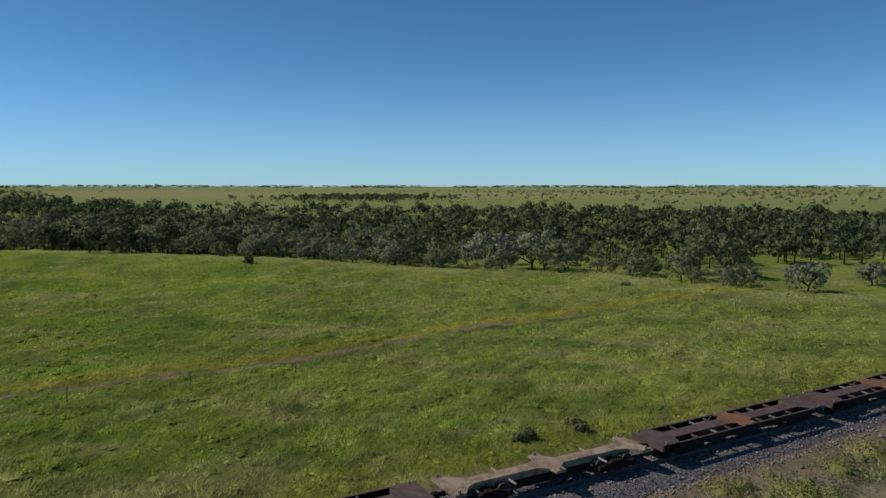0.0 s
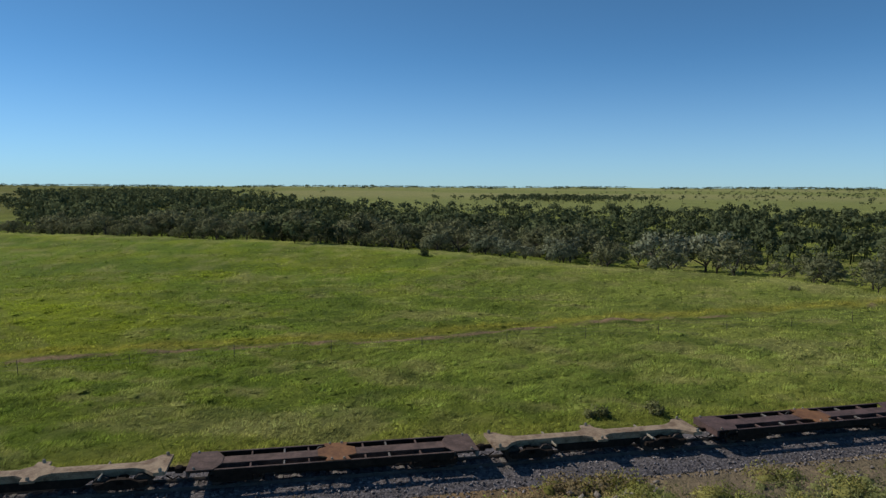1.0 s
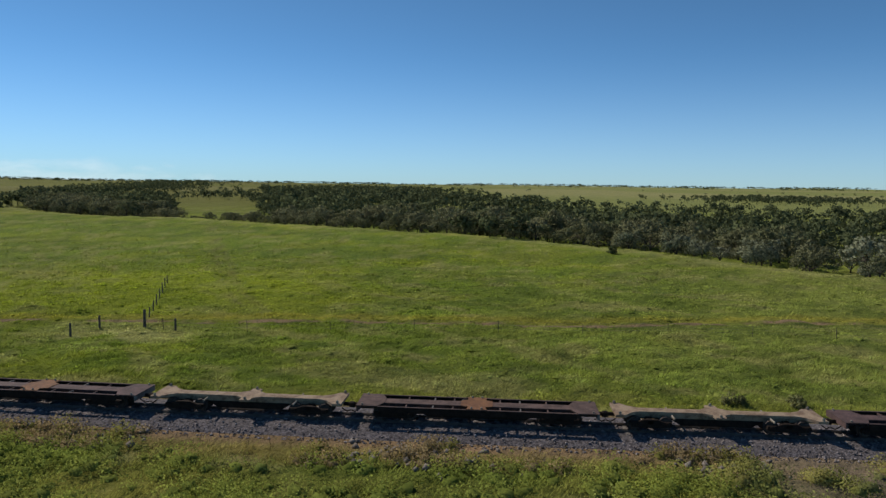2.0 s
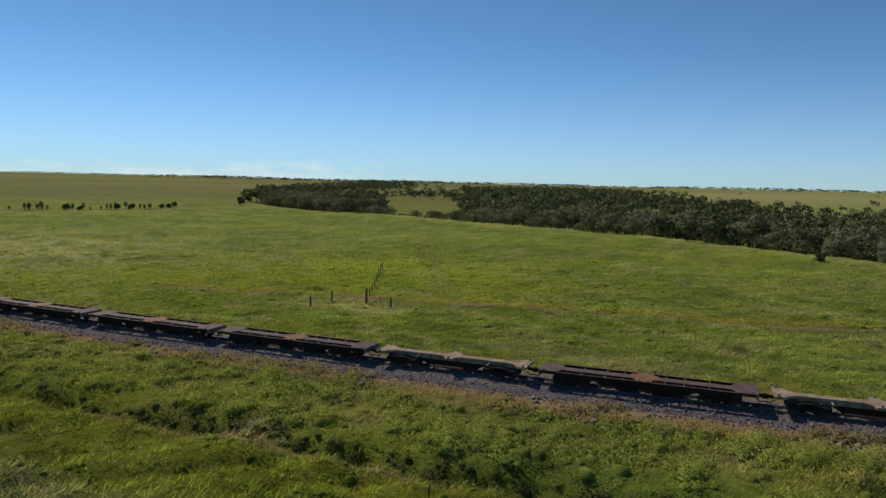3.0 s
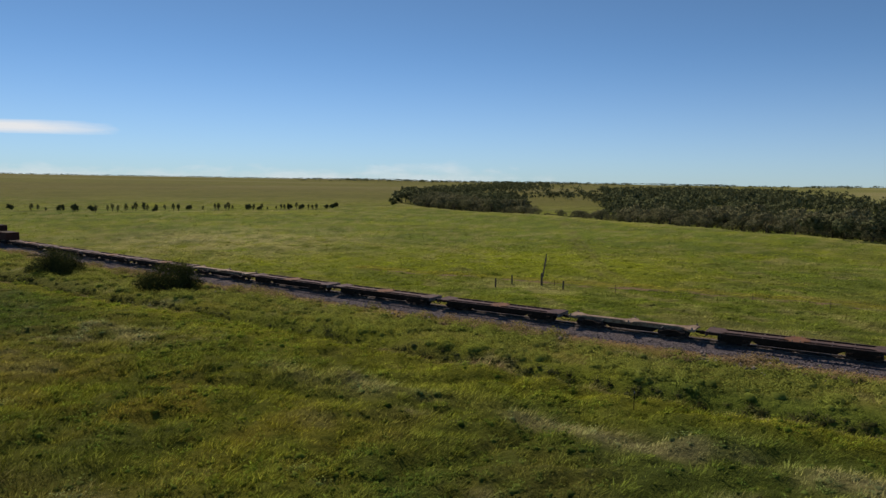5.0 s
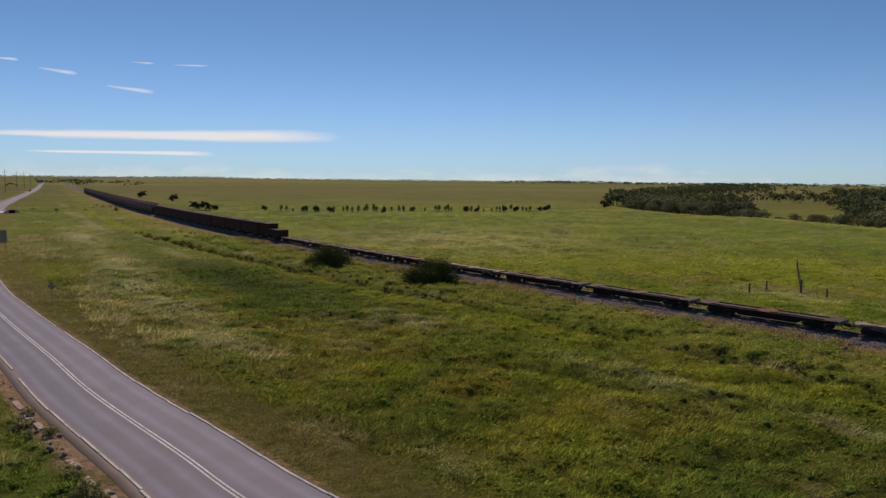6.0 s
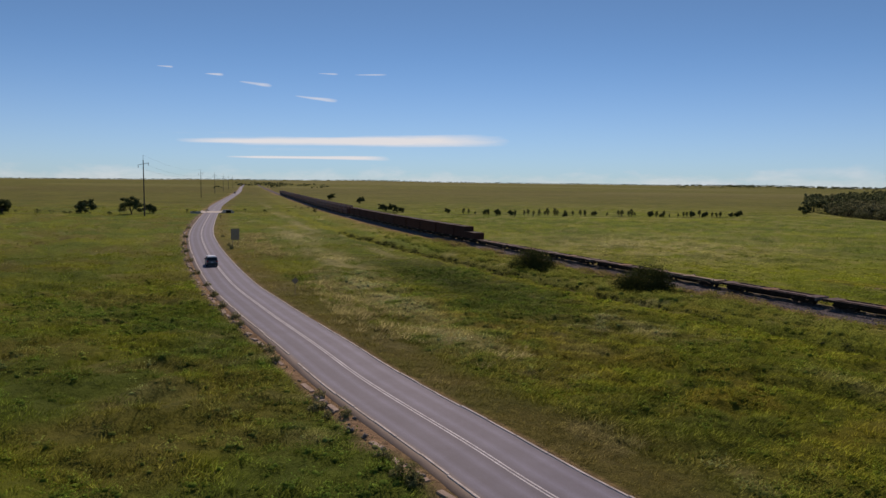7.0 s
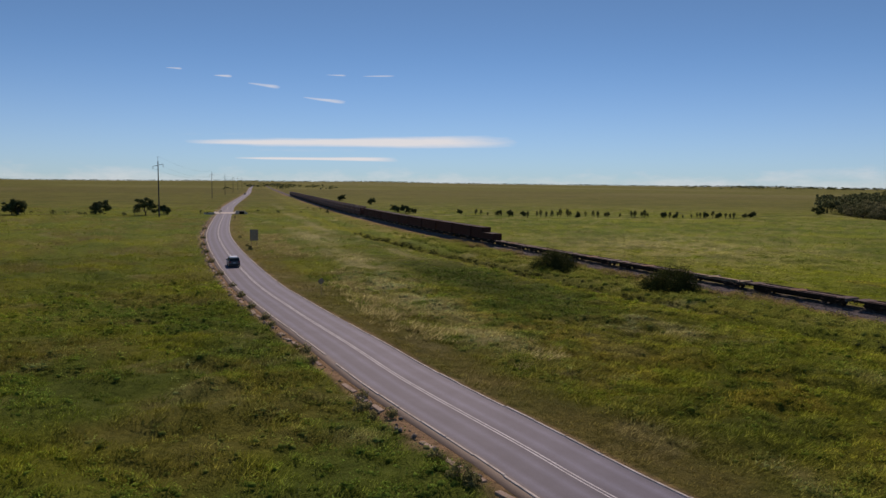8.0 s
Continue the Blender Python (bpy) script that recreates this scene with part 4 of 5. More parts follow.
def tree_parts(h, spread, seed, lean=0.1, sparse=1.0):
    """A trunk with limbs, and the places of its leaf clumps, for a tree h metres high."""
    r = np.random.default_rng(seed)
    sh = Shape()
    fork = h * r.uniform(0.10, 0.20)
    base = np.array([0, 0, -0.4])
    knee = np.array([r.normal(0, lean), r.normal(0, lean), fork])
    t = 0.026 * h
    sh.tube([base, base * 0.4 + knee * 0.4, knee], [t * 1.35, t * 1.1, t], 7)
    centres, radii = [], []
    for i in range(r.integers(4, 7)):
        a = 2 * math.pi * (i + r.uniform(-0.3, 0.3)) / 5
        reach, rise = spread * r.uniform(0.35, 0.85), h * r.uniform(0.42, 0.88)
        tip = np.array([math.cos(a) * reach, math.sin(a) * reach, rise])
        mid = knee * 0.5 + tip * 0.5 + np.array([0, 0, r.uniform(-0.05, 0.08) * h])
        sh.tube([knee, mid, tip], [t * 0.75, t * 0.45, t * 0.12], 5, False)
        for _ in range(2):
            a2 = a + r.normal(0, 0.7)
            t2 = mid + np.array([math.cos(a2), math.sin(a2), 0]) * spread * r.uniform(0.25, 0.5) + np.array([0, 0, h * r.uniform(-0.16, 0.18)])
            sh.tube([mid, (mid + t2) / 2 + np.array([0, 0, 0.1]), t2], [t * 0.4, t * 0.25, t * 0.07], 4, False)
            centres.append(t2), radii.append(spread * r.uniform(0.24, 0.40))
        centres.append(tip)
        radii.append(spread * r.uniform(0.20, 0.32))
    # the uneven dome of the crown, with gaps between its clumps
    squash = r.uniform(0.8, 1.0)
    off = r.normal(0, 0.12 * spread, 2)
    for _ in range(int(r.integers(22, 32))):
        a, q = r.uniform(0, 6.28), math.sqrt(r.uniform(0, 1))
        rise = h * (0.34 + 0.54 * squash * math.sqrt(max(0.0, 1 - q * q))) * r.uniform(0.78, 1.04)
        centres.append(np.array([off[0] + math.cos(a) * q * spread * 0.78, off[1] + math.sin(a) * q * spread * 0.78, rise]))
        radii.append(spread * r.uniform(0.13, 0.25))
    return sh, centres, [q * sparse for q in radii]


def make_tree(h, spread, seed, mat, label, density=42, size=0.27, name="tree", category="tree", group="", sparse=1.0):
    ob = thing(name, label, category, group)
    sh, centres, radii = tree_parts(h, spread, seed, sparse=sparse)
    part("trunk", sh, M_BARK, ob)
    V, F, N = leaves(centres, radii, [density] * len(centres), size, 0.6)
    part("crown", raw_mesh("crown", V, F, None, N), mat, ob)
    return ob


def make_shrub(r, h, seed, mat, label, count=26, density=44, size=0.16, name="shrub", group=""):
    """A low many-stemmed shrub, leafy to the ground."""
    g = np.random.default_rng(seed)
    ob = thing(name, label, "shrub", group)
    st, centres, radii = Shape(), [], []
    for i in range(count):
        a, q = g.uniform(0, 6.28), math.sqrt(g.uniform(0, 1))
        top = h * math.sqrt(max(0.05, 1 - q * q)) * g.uniform(0.55, 0.9)
        p = np.array([math.cos(a) * q * r * 0.8, math.sin(a) * q * r * 0.8, top])
        if i % 3 == 0:
            st.tube([(p[0] * 0.1, p[1] * 0.1, -0.2), (p[0] * 0.6, p[1] * 0.6, top * 0.5), tuple(p)], [0.05 * h / 2, 0.03 * h / 2, 0.01], 5, False)
        centres.append(p), radii.append(r * g.uniform(0.22, 0.36))
        centres.append(p * np.array([1.02, 1.02, 0.42])), radii.append(r * g.uniform(0.22, 0.34))
    part("stem", st, M_BARK, ob)
    V, F, N = leaves(centres, radii, [density] * len(centres), size, 0.85)
    V[:, 2] = np.maximum(V[:, 2], 0.0)
    part("foliage", raw_mesh("foliage", V, F, None, N), mat, ob)
    return ob


def stand(x, y, turn=0.0, size=1.0, sink=0.0):
    return pose(x, y, height(x, y) - sink, 0, 0, turn) @ Matrix.Scale(size, 4)


def place_copy(ob, x, y, turn, size, used):
    """The prototype itself the first time, then copies of it."""
    if ob.name in used:
        c = copy_thing(ob, pose(x, y, height(x, y), 0, 0, turn))
        c.scale = (size, size, size)
    else:
        used.add(ob.name)
        ob.matrix_basis = pose(x, y, height(x, y), 0, 0, turn)
        ob.scale = (size, size, size)
        c = ob
    return c


GROUP = "gum trees along the creek"
protos = []
for k in range(7):
    h, sp = (6.6, 4.9) if k % 3 else (8.0, 5.6)
    protos.append(make_tree(h, sp, 40 + k, M_LEAF, "olive-green spreading gum tree with a forked dark trunk", group=GROUP))
lone = make_tree(6.2, 3.8, 66, M_LEAF_GREY, "grey-green gum tree alone at the creek clearing", group=GROUP)
lone.matrix_basis = stand(163, -31.5, 50)
copy_thing(lone, stand(171, -47, 170, 0.8))
greys = [make_tree(6.4, 5.0, 60 + k, M_LEAF_GREY, "grey-green gum tree with pale foliage and forked trunk", group=GROUP) for k in range(3)]
used = set()
spots = []
for _ in range(14000):
    if len(spots) >= 900:
        break
    cs, cmx = rng.uniform(20, CREEK.s[-1] - 170), 3 + (125 if rng.random() < 0.5 else 60) * rng.random() ** 1.1
    x, y, _ = (float(v) for v in CREEK.at(cs, cmx))
    if math.degrees(math.atan2(x - 43.4, y - 28.9)) > 112.5 and math.hypot(x - 43, y - 29) < 185:
        continue
    az = math.degrees(math.atan2(x - 26, y - 6))
    gap = 36.0 < az < 42.8
    if gap and cmx > 26:
        continue
    if az < 27:
        continue
    need = 5.2 if y > 40 else 7.6
    if any((x - p[0]) ** 2 + (y - p[1]) ** 2 < need * need for p in spots):
        continue
    spots.append((x, y, cmx, gap))
spots.sort(key=lambda p: p[2])
for x, y, cmx, gap in spots[:285]:
    grey_here = y < 110 and vnoise(x, y, 40, 5) > 0.60 - (0.22 if y < 30 else 0.0) and rng.random() < 0.72
    ob = (greys if grey_here else protos)[int(rng.integers(0, 3 if grey_here else 7))]
    size = float(0.55 + 0.95 * rng.random() ** 1.3) * (0.55 if gap else 1.0) * (0.8 if cmx < 10 else 1.0)
    place_copy(ob, x, y, float(rng.uniform(0, 360)), size, used)
for ob in protos + greys:
    if ob.name not in used:
        place_copy(ob, float(230 + rng.uniform(0, 30)), float(60 + rng.uniform(0, 60)), 0.0, 1.0, used)


def far_trees(name, spots, label, sizes, density=26, mat=M_LEAF_FAR, clumps=5, wide=0.45, leaf=0.055):
    """Many distant trees as one mesh: a stem and a few leaf clumps each."""
    allv, allf, alln, k = [], [], [], 0
    base = shape(np.array([p[0] for p in spots]), np.array([p[1] for p in spots]))
    for (x, y), h, z in zip(spots, sizes, base):
        m = rng.integers(clumps, clumps + 4)
        a, q = rng.uniform(0, 6.28, m), np.sqrt(rng.random(m))
        c = np.c_[np.cos(a) * q * h * wide, np.sin(a) * q * h * wide, h * (0.30 + 0.50 * np.sqrt(1 - q * q)) * rng.uniform(0.75, 1.05, m)] + np.array([x, y, z])
        V, F, N = leaves(c, h * rng.uniform(0.14, 0.26, m), [density] * m, leaf * h + 0.06, 0.75)
        tr = np.array([(x - 0.2, y, z - 0.3), (x + 0.2, y, z - 0.3), (x, y, z + h * 0.6), (x, y - 0.2, z - 0.3), (x, y + 0.2, z - 0.3), (x, y, z + h * 0.6)])
        allv += [V, tr]
        alln += [N, np.tile((0.0, 0.0, 1.0), (6, 1))]
        allf += [F + k, np.array([(0, 1, 2), (3, 4, 5)]) + k + len(V)]
        k += len(V) + 6
    me = raw_mesh(name, np.concatenate(allv), np.concatenate(allf), None, np.concatenate(alln))
    me.materials.append(mat)
    return tagged(new(name, me), label, "woodland", kind="stuff")


deep = [(p[0], p[1]) for p in spots[285:]]
for _ in range(560):
    a, d = radians(rng.uniform(60, 128)), 180 + 230 * rng.random()
    deep.append((43 + d * math.sin(a), 29 + d * math.cos(a)))
far_trees("creek_woodland", deep, "dense olive-green woodland behind the creek's front trees", 4.2 + 6.0 * rng.random(len(deep)) ** 1.4, 22, M_LEAF_FAR, 8, 0.48, 0.065)
pts, hs = [], []


def grove(az, dist, waz, wdist, count, lo, hi):
    for _ in range(count):
        a, d = radians(az + rng.normal(0, waz)), dist + float(np.clip(rng.normal(0, wdist), -0.35 * dist, 0.5 * dist))
        if 35.8 < math.degrees(a) < 42.6 and d < 1700:
            continue
        pts.append((25 + d * math.sin(a), 15 + d * math.cos(a)))
        hs.append(rng.uniform(lo, hi))


grove(82, 900, 3.8, 100, 230, 6, 9)
grove(100, 1900, 9, 300, 150, 3, 6)
grove(114, 2200, 8, 300, 170, 4, 7)
grove(106, 800, 11, 220, 50, 2, 3.5)
grove(49, 560, 4.5, 110, 300, 7, 11)
grove(56, 620, 4.0, 90, 160, 7, 10)
grove(50, 1250, 3.6, 330, 330, 9, 13)
grove(52, 820, 3.0, 130, 220, 8, 12)
grove(34, 560, 2.5, 60, 90, 7, 10)
grove(64, 480, 4.0, 50, 60, 7, 10)
grove(112, 330, 7, 50, 110, 6, 9)
grove(107, 1500, 7, 200, 130, 4, 8)
grove(100, 1100, 10, 250, 60, 3, 6)
grove(120, 900, 6, 200, 60, 3, 6)
far_trees("distant_groves", pts, "distant olive woodland groves on the plain", hs, 8, M_LEAF_FAR, 5, 0.5, 0.12)
pts, hs = [], []
for line, count, wide in ((Line([(235, 395), (320, 535), (540, 830), (1000, 1400), (1900, 2500)]), 1000, 26), (Line([(480, 500), (900, 800), (1500, 1150)]), 300, 40)):
    for q in rng.random(count) ** 1.5:
        x, y, _ = line.at(5 + q * (line.s[-1] - 10), float(rng.normal(0, wide * (1 + 2.5 * q))))
        if math.degrees(math.atan2(float(x) - 5, float(y))) < 27.5:
            continue
        pts.append((float(x), float(y)))
        hs.append(rng.uniform(6.5, 10.5))
far_trees("far_creek_woodland", pts, "dark woodland following the creek far into the plain", hs, 9, M_LEAF_FAR, 5, 0.55, 0.11)
pts, hs = [], []
for _ in range(2200):
    a, d = rng.uniform(18, 128), rng.uniform(2700, 4400)
    if vnoise(a * 10, d * 0.04, 25, 2) > 0.30:
        pts.append((25 + d * math.sin(radians(a)), 15 + d * math.cos(radians(a))))
        hs.append(rng.uniform(8, 15))
for _ in range(1500):
    a, d = rng.uniform(-40, 24), 4450 - 700 * rng.random() ** 2
    pts.append((25 + d * math.sin(radians(a)), 15 + d * math.cos(radians(a))))
    hs.append(rng.uniform(4, 9))
grove(-13.5, 1900, 1.5, 250, 60, 6, 12)
far_trees("horizon_trees", pts, "thin line of far trees along the horizon", [h * 0.8 for h in hs], 6, M_LEAF_FAR, 4, 1.1, 0.20)

# single trees and saplings along the gully and the plain
G2 = "small trees along the gully"
sap = [make_tree(5.2, 1.2, 80 + k, M_LEAF_SCRUB, "thin sparse dark sapling beside the gully", 20, 0.20, "sapling", "tree", G2, 0.9) for k in range(3)]
bushy = [make_tree(4.4, 2.7, 90 + k, M_LEAF_SCRUB, "small bushy dark-green tree beside the gully", 120, 0.24, "small_tree", "tree", G2) for k in range(2)]
used = set()
for x, y, kind, size in ((8, 340, 1, 0.8), (18, 334, 0, 0.8), (26, 330, 1, 0.9), (31, 328, 1, 1.0), (37, 327, 1, 0.9), (45, 326, 0, 1.0), (50, 325, 0, 1.1), (54, 326, 0, 1.25), (57, 324, 0, 1.2), (62, 324, 0, 0.8),
                         (76, 329, 1, 0.75), (88, 325, 0, 1.0), (92, 324, 0, 1.2), (101, 325, 1, 0.9), (106, 324, 1, 0.7), (117, 327, 0, 0.8), (121, 327, 1, 0.8), (127, 327, 1, 0.95), (131, 329, 0, 0.8),
                         (142, 334, 1, 0.7), (147, 339, 1, 0.8), (156, 357, 1, 0.9), (200, 376, 1, 0.75), (214, 408, 1, 0.85), (224, 420, 1, 0.8), (-18, 344, 1, 1.0), (-24, 357, 1, 0.9), (-14, 347, 1, 0.6), (-49, 489, 1, 1.1),
                         (-84, 593, 1, 1.2), (46, 316, 0, 0.9), (38, 318, 0, 1.0), (60, 315, 1, 0.7), (-172, 288, 1, 1.5), (-144, 299, 1, 1.5), (-119, 303, 1, 1.0), (-176, 290, 1, 1.3)):
    pool = bushy if kind else sap
    place_copy(pool[int(rng.integers(0, len(pool)))], x, y, float(rng.uniform(0, 360)), size * (0.70 if 0 < x < 190 else 1.0), used)
for x in rng.uniform(10, 150, 34):
    y = float(np.interp(x, [-30, 20, 60, 100, 135, 160], [350, 329, 324, 326, 331, 356]) + rng.normal(0, 2.5))
    place_copy(sap[int(rng.integers(0, 3))], float(x), y, float(rng.uniform(0, 360)), float(rng.uniform(0.3, 0.75)), used)
big = make_tree(8.4, 4.6, 12, M_LEAF_SCRUB, "broad dark-green tree standing beside the power pole", 190, 0.30, "tree", "tree")
big.matrix_basis = stand(-125, 299, 40)
row = []
for x, y, k in ((-70, 333, 4), (-190, 283, 20), (-250, 262, 16), (-145, 298, 14), (-110, 317, 4), (-62, 320, 2)):
    for _ in range(k):
        row.append((x + rng.normal(0, 14), y + rng.normal(0, 3)))
for x, y in ((-61, 366), (-64, 372), (-70, 385), (-75, 396), (-58, 362)):
    row.append((float(x), float(y)))
far_trees("gully_scrub", row, "low dark scrub along the dry gully", rng.uniform(1.2, 2.4, len(row)), 16, M_LEAF_SCRUB)

# shrubs
sa = make_shrub(4.3, 3.9, 5, M_LEAF_DARK, "large rounded dark-green bush beside the railway", 46, 170, 0.10, "bush", "bushes beside the railway")
sa.matrix_basis = stand(31.0, 95.5, 20)
sb = make_shrub(4.1, 3.5, 6, M_LEAF_DARK, "rounded dark-green bush beside the railway line", 46, 170, 0.10, "bush", "bushes beside the railway")
sb.matrix_basis = stand(18.8, 118.3, 70)
sc = make_shrub(1.5, 2.1, 8, M_LEAF_SCRUB, "lone round dark shrub in the meadow by the woodland", 16, 40, 0.15)
sc.matrix_basis = stand(186.3, 69.7)
sd = make_tree(3.0, 1.6, 31, M_LEAF_GREY, "stunted thin grey tree at the meadow's edge", 22, 0.2, "small_tree", "tree", "", 0.8)
sd.matrix_basis = stand(184.1, 21.6)
weedy = make_shrub(1.0, 0.8, 9, M_LEAF_VERGE, "dark scrubby weed clump in the grass near the line", 14, 30, 0.09, "weed_clump", "weed clumps near the line")
weedy.matrix_basis = stand(85.6, 24.4)
w2 = copy_thing(weedy, stand(88.0, 20.8, 80))
w3 = copy_thing(weedy, stand(155.8, 1.2, 140))
verge = make_shrub(0.55, 0.70, 15, M_LEAF_VERGE, "small grey-green weed shrub on the road verge", 12, 26, 0.055, "verge_shrub", "shrubs on the road verge")
verge.matrix_basis = stand(-3.0, 42.6)
for x, y, q in ((-5.2, 46.4, 0.85), (-5.0, 44.3, 1.1), (-4.2, 43.0, 0.7), (-10.3, 55.9, 1.0), (-11.4, 58.7, 1.1), (-12.6, 60.6, 0.8), (-16.9, 69.6, 1.1), (-18.4, 73.4, 1.1), (-21.7, 80.0, 1.1), (1.0, 33.1, 1.2), (1.5, 32.5, 0.9), (-0.2, 35.6, 0.8), (-25.0, 87.5, 1.2), (-28.5, 96.0, 1.0), (-34.0, 108.0, 1.2), (-41.0, 125.5, 1.2), (-47.5, 142.5, 1.3), (-53.5, 158.5, 1.3), (-60.0, 178.0, 1.3), (-71.0, 212.0, 1.3), (-41.0, 151.0, 1.0), (-43.5, 158.0, 1.0), (-52.0, 182.0, 1.0)):
    c = copy_thing(verge, pose(x, y, height(x, y) - 0.02, 0, 0, float(rng.uniform(0, 360))))
    c.scale = (q * 1.1, q * 1.1, q * 1.1)


# ---------------------------------------------------------------- fences, poles, signs
def fence(name, label, line, step_m, h=1.15, radius=0.030, wires=(0.35, 0.7, 1.05)):
    ob = thing(name, label, "fence")
    total = line.s[-1]
    q = np.arange(0, total, step_m)
    x, y, _ = line.at(np.clip(q, 0.01, total - 0.01))
    ground_z = shape(x, y)
    proto = Shape().tube([(0, 0, -0.3), (0, 0, h * 0.7), (0, 0, h)], [radius, radius * 0.92, radius * 0.8], 7).mesh("fence_post")
    proto.materials.append(M_WOOD)
    for xx, yy, zz in zip(x, y, ground_z):
        p = part("fence_post", proto, None, ob)
        p.matrix_basis = pose(float(xx), float(yy), float(zz), rng.normal(0, 2.0), rng.normal(0, 2.0), rng.uniform(0, 360)) @ Matrix.Scale(rng.uniform(0.9, 1.1), 4)
    for w in wires:
        wire = Shape().tube([(float(a), float(b), float(c) + w) for a, b, c in zip(x, y, ground_z)], [0.006] * len(x), 4, False)
        part("wire", wire, M_WIRE, ob)
    return ob


fence("paddock_fence", "old wire paddock fence with thin weathered posts", Line([(71.0, 80.7), (78.0, 77.6), (84.5, 68.0), (90.5, 58.5), (97.0, 48.5), (104, 37), (112.2, 24.5), (122, 10), (135, -10)], 6), 8.4)
fence("cross_fence", "old wire fence crossing the meadow from the corner posts", Line([(78.2, 79.8), (81.7, 84), (87.5, 91), (98, 103.8)], 6), 4.2, 1.3, 0.075)
strainer = thing("strainer_post", "thick dark weathered corner post of the paddock fence", "fence post", "corner posts of the paddock fence", m=stand(77.7, 79.1))
part("post", Shape().tube([(0, 0, -0.4), (0, 0, 1.2), (0.02, 0, 1.75), (0.02, 0, 1.8)], [0.15, 0.14, 0.13, 0.10], 9), M_WOOD, strainer)
for x, y in ((71.0, 80.7), (79.2, 76.2), (74.6, 81.9)):
    copy_thing(strainer, stand(x, y, float(rng.uniform(0, 360)), 0.72))
stake = thing("marker_stake", "thin dark steel marker stake standing in the grass", "stake", m=stand(49.4, 33.0))
part("post", Shape().tube([(0, 0, -0.3), (0, 0, 1.1)], [0.025, 0.025], 6), M_STEEL, stake)
part("cap", Shape().box(0, 0, 1.12, 0.09, 0.03, 0.18, 0.01), M_PALE, stake)


def power_pole():
    ob = thing("power_pole", "tall dark timber power pole with crossarm and insulators", "power pole", "power poles beside the road")
    part("pole", Shape().tube([(0, 0, -0.5), (0, 0, 8), (0, 0, 16), (0, 0, 21.5)], [0.27, 0.24, 0.20, 0.16], 10), M_WOOD, ob)
    part("crossarm", Shape().tube([(-1.9, 0, 19.6), (0, 0, 20.0), (1.9, 0, 20.5)], [0.07, 0.09, 0.07], 7), M_WOOD, ob)
    part("peak_rod", Shape().tube([(0, 0, 21.4), (0, 0, 22.9)], [0.06, 0.05], 6), M_STEEL, ob)
    for xx, zz in ((-1.85, 19.6), (1.85, 20.5)):
        part("insulator", Shape().tube([(xx, 0, zz - 0.05), (xx, 0, zz - 0.2), (xx, 0, zz - 0.6), (xx, 0, zz - 0.95), (xx, 0, zz - 1.05)], [0.05, 0.11, 0.08, 0.11, 0.04], 8), M_PORCELAIN, ob)
    part("insulator", Shape().tube([(0, 0, 22.9), (0, 0, 23.1), (0, 0, 23.4)], [0.06, 0.11, 0.05], 8), M_PORCELAIN, ob)
    return ob


POLES = [(-110.3, 276.5), (-196, 605), (-243, 795), (-290, 985), (-338, 1175), (-386, 1370)]
pp = power_pole()
pole_yaw = 14.0
pp.matrix_basis = pose(*POLES[0], height(*POLES[0]), 0, 0, pole_yaw)
for x, y in POLES[1:]:
    copy_thing(pp, pose(x, y, height(x, y), 0, 0, pole_yaw))
for xx, zz in ((-1.85, 18.6), (1.85, 19.45), (0, 23.4)):
    line_ob = thing("power_line", "slack dark overhead power line between the poles", "power line", "overhead power lines")
    w = Shape()
    for (x0, y0), (x1, y1) in zip([(-60, 80)] + POLES, POLES):
        if y0 < 200:
            continue
        pts = []
        for k in range(15):
            u = k / 14
            a = radians(pole_yaw)
            x, y = x0 + (x1 - x0) * u + xx * math.cos(a), y0 + (y1 - y0) * u + xx * math.sin(a)
            pts.append((x, y, height(x0, y0) * (1 - u) + height(x1, y1) * u + zz - 4 * 2.6 * u * (1 - u)))
        w.tube(pts, [0.016] * 15, 4, False)
    part("conductor", w, M_STEEL, line_ob)

board = thing("road_sign", "large blank-backed road sign board on two steel posts", "sign", m=pose(-40.6, 152.7, height(-40.6, 152.7), 0, 0, 16))
part("panel", Shape().box(0, 0, 2.85, 1.75, 0.05, 2.4, 0.02), M_ZINC, board)
for sx in (-0.6, 0.6):
    part("post", Shape().tube([(sx, -0.08, -0.3), (sx, -0.08, 3.95)], [0.05, 0.05], 8), M_ZINC, board)
for zz in (2.1, 2.85, 3.6):
    part("stiffener", Shape().box(0, -0.05, zz, 1.7, 0.04, 0.07, 0.01), M_ZINC, board)
diamond = thing("warning_sign", "diamond warning sign seen from its grey back on a post", "sign", m=pose(-15.5, 90.4, height(-15.5, 90.4), 0, 0, 18))
part("panel", Shape().prism([(0, -0.45), (0.45, 0), (0, 0.45), (-0.45, 0)], "y", -0.015, 0.015, pose(0, 0, 1.75)), M_ZINC, diamond)
part("post", Shape().tube([(0, -0.05, -0.3), (0, -0.05, 2.1)], [0.035, 0.035], 7), M_ZINC, diamond)
marker = thing("guide_post", "small dark marker post beside the causeway", "post", m=stand(-77.5, 265))
part("post", Shape().box(0, 0, 0.7, 0.1, 0.04, 1.4, 0.01), M_WOOD, marker)
part("plate", Shape().box(0, -0.03, 1.35, 0.6, 0.02, 0.5, 0.01), M_ZINC, marker)


# ---------------------------------------------------------------- cars
def wheel_shape():
    return lathe([(0.20, -0.11), (0.31, -0.115), (0.345, -0.08), (0.345, 0.08), (0.31, 0.115), (0.20, 0.11)], 18)


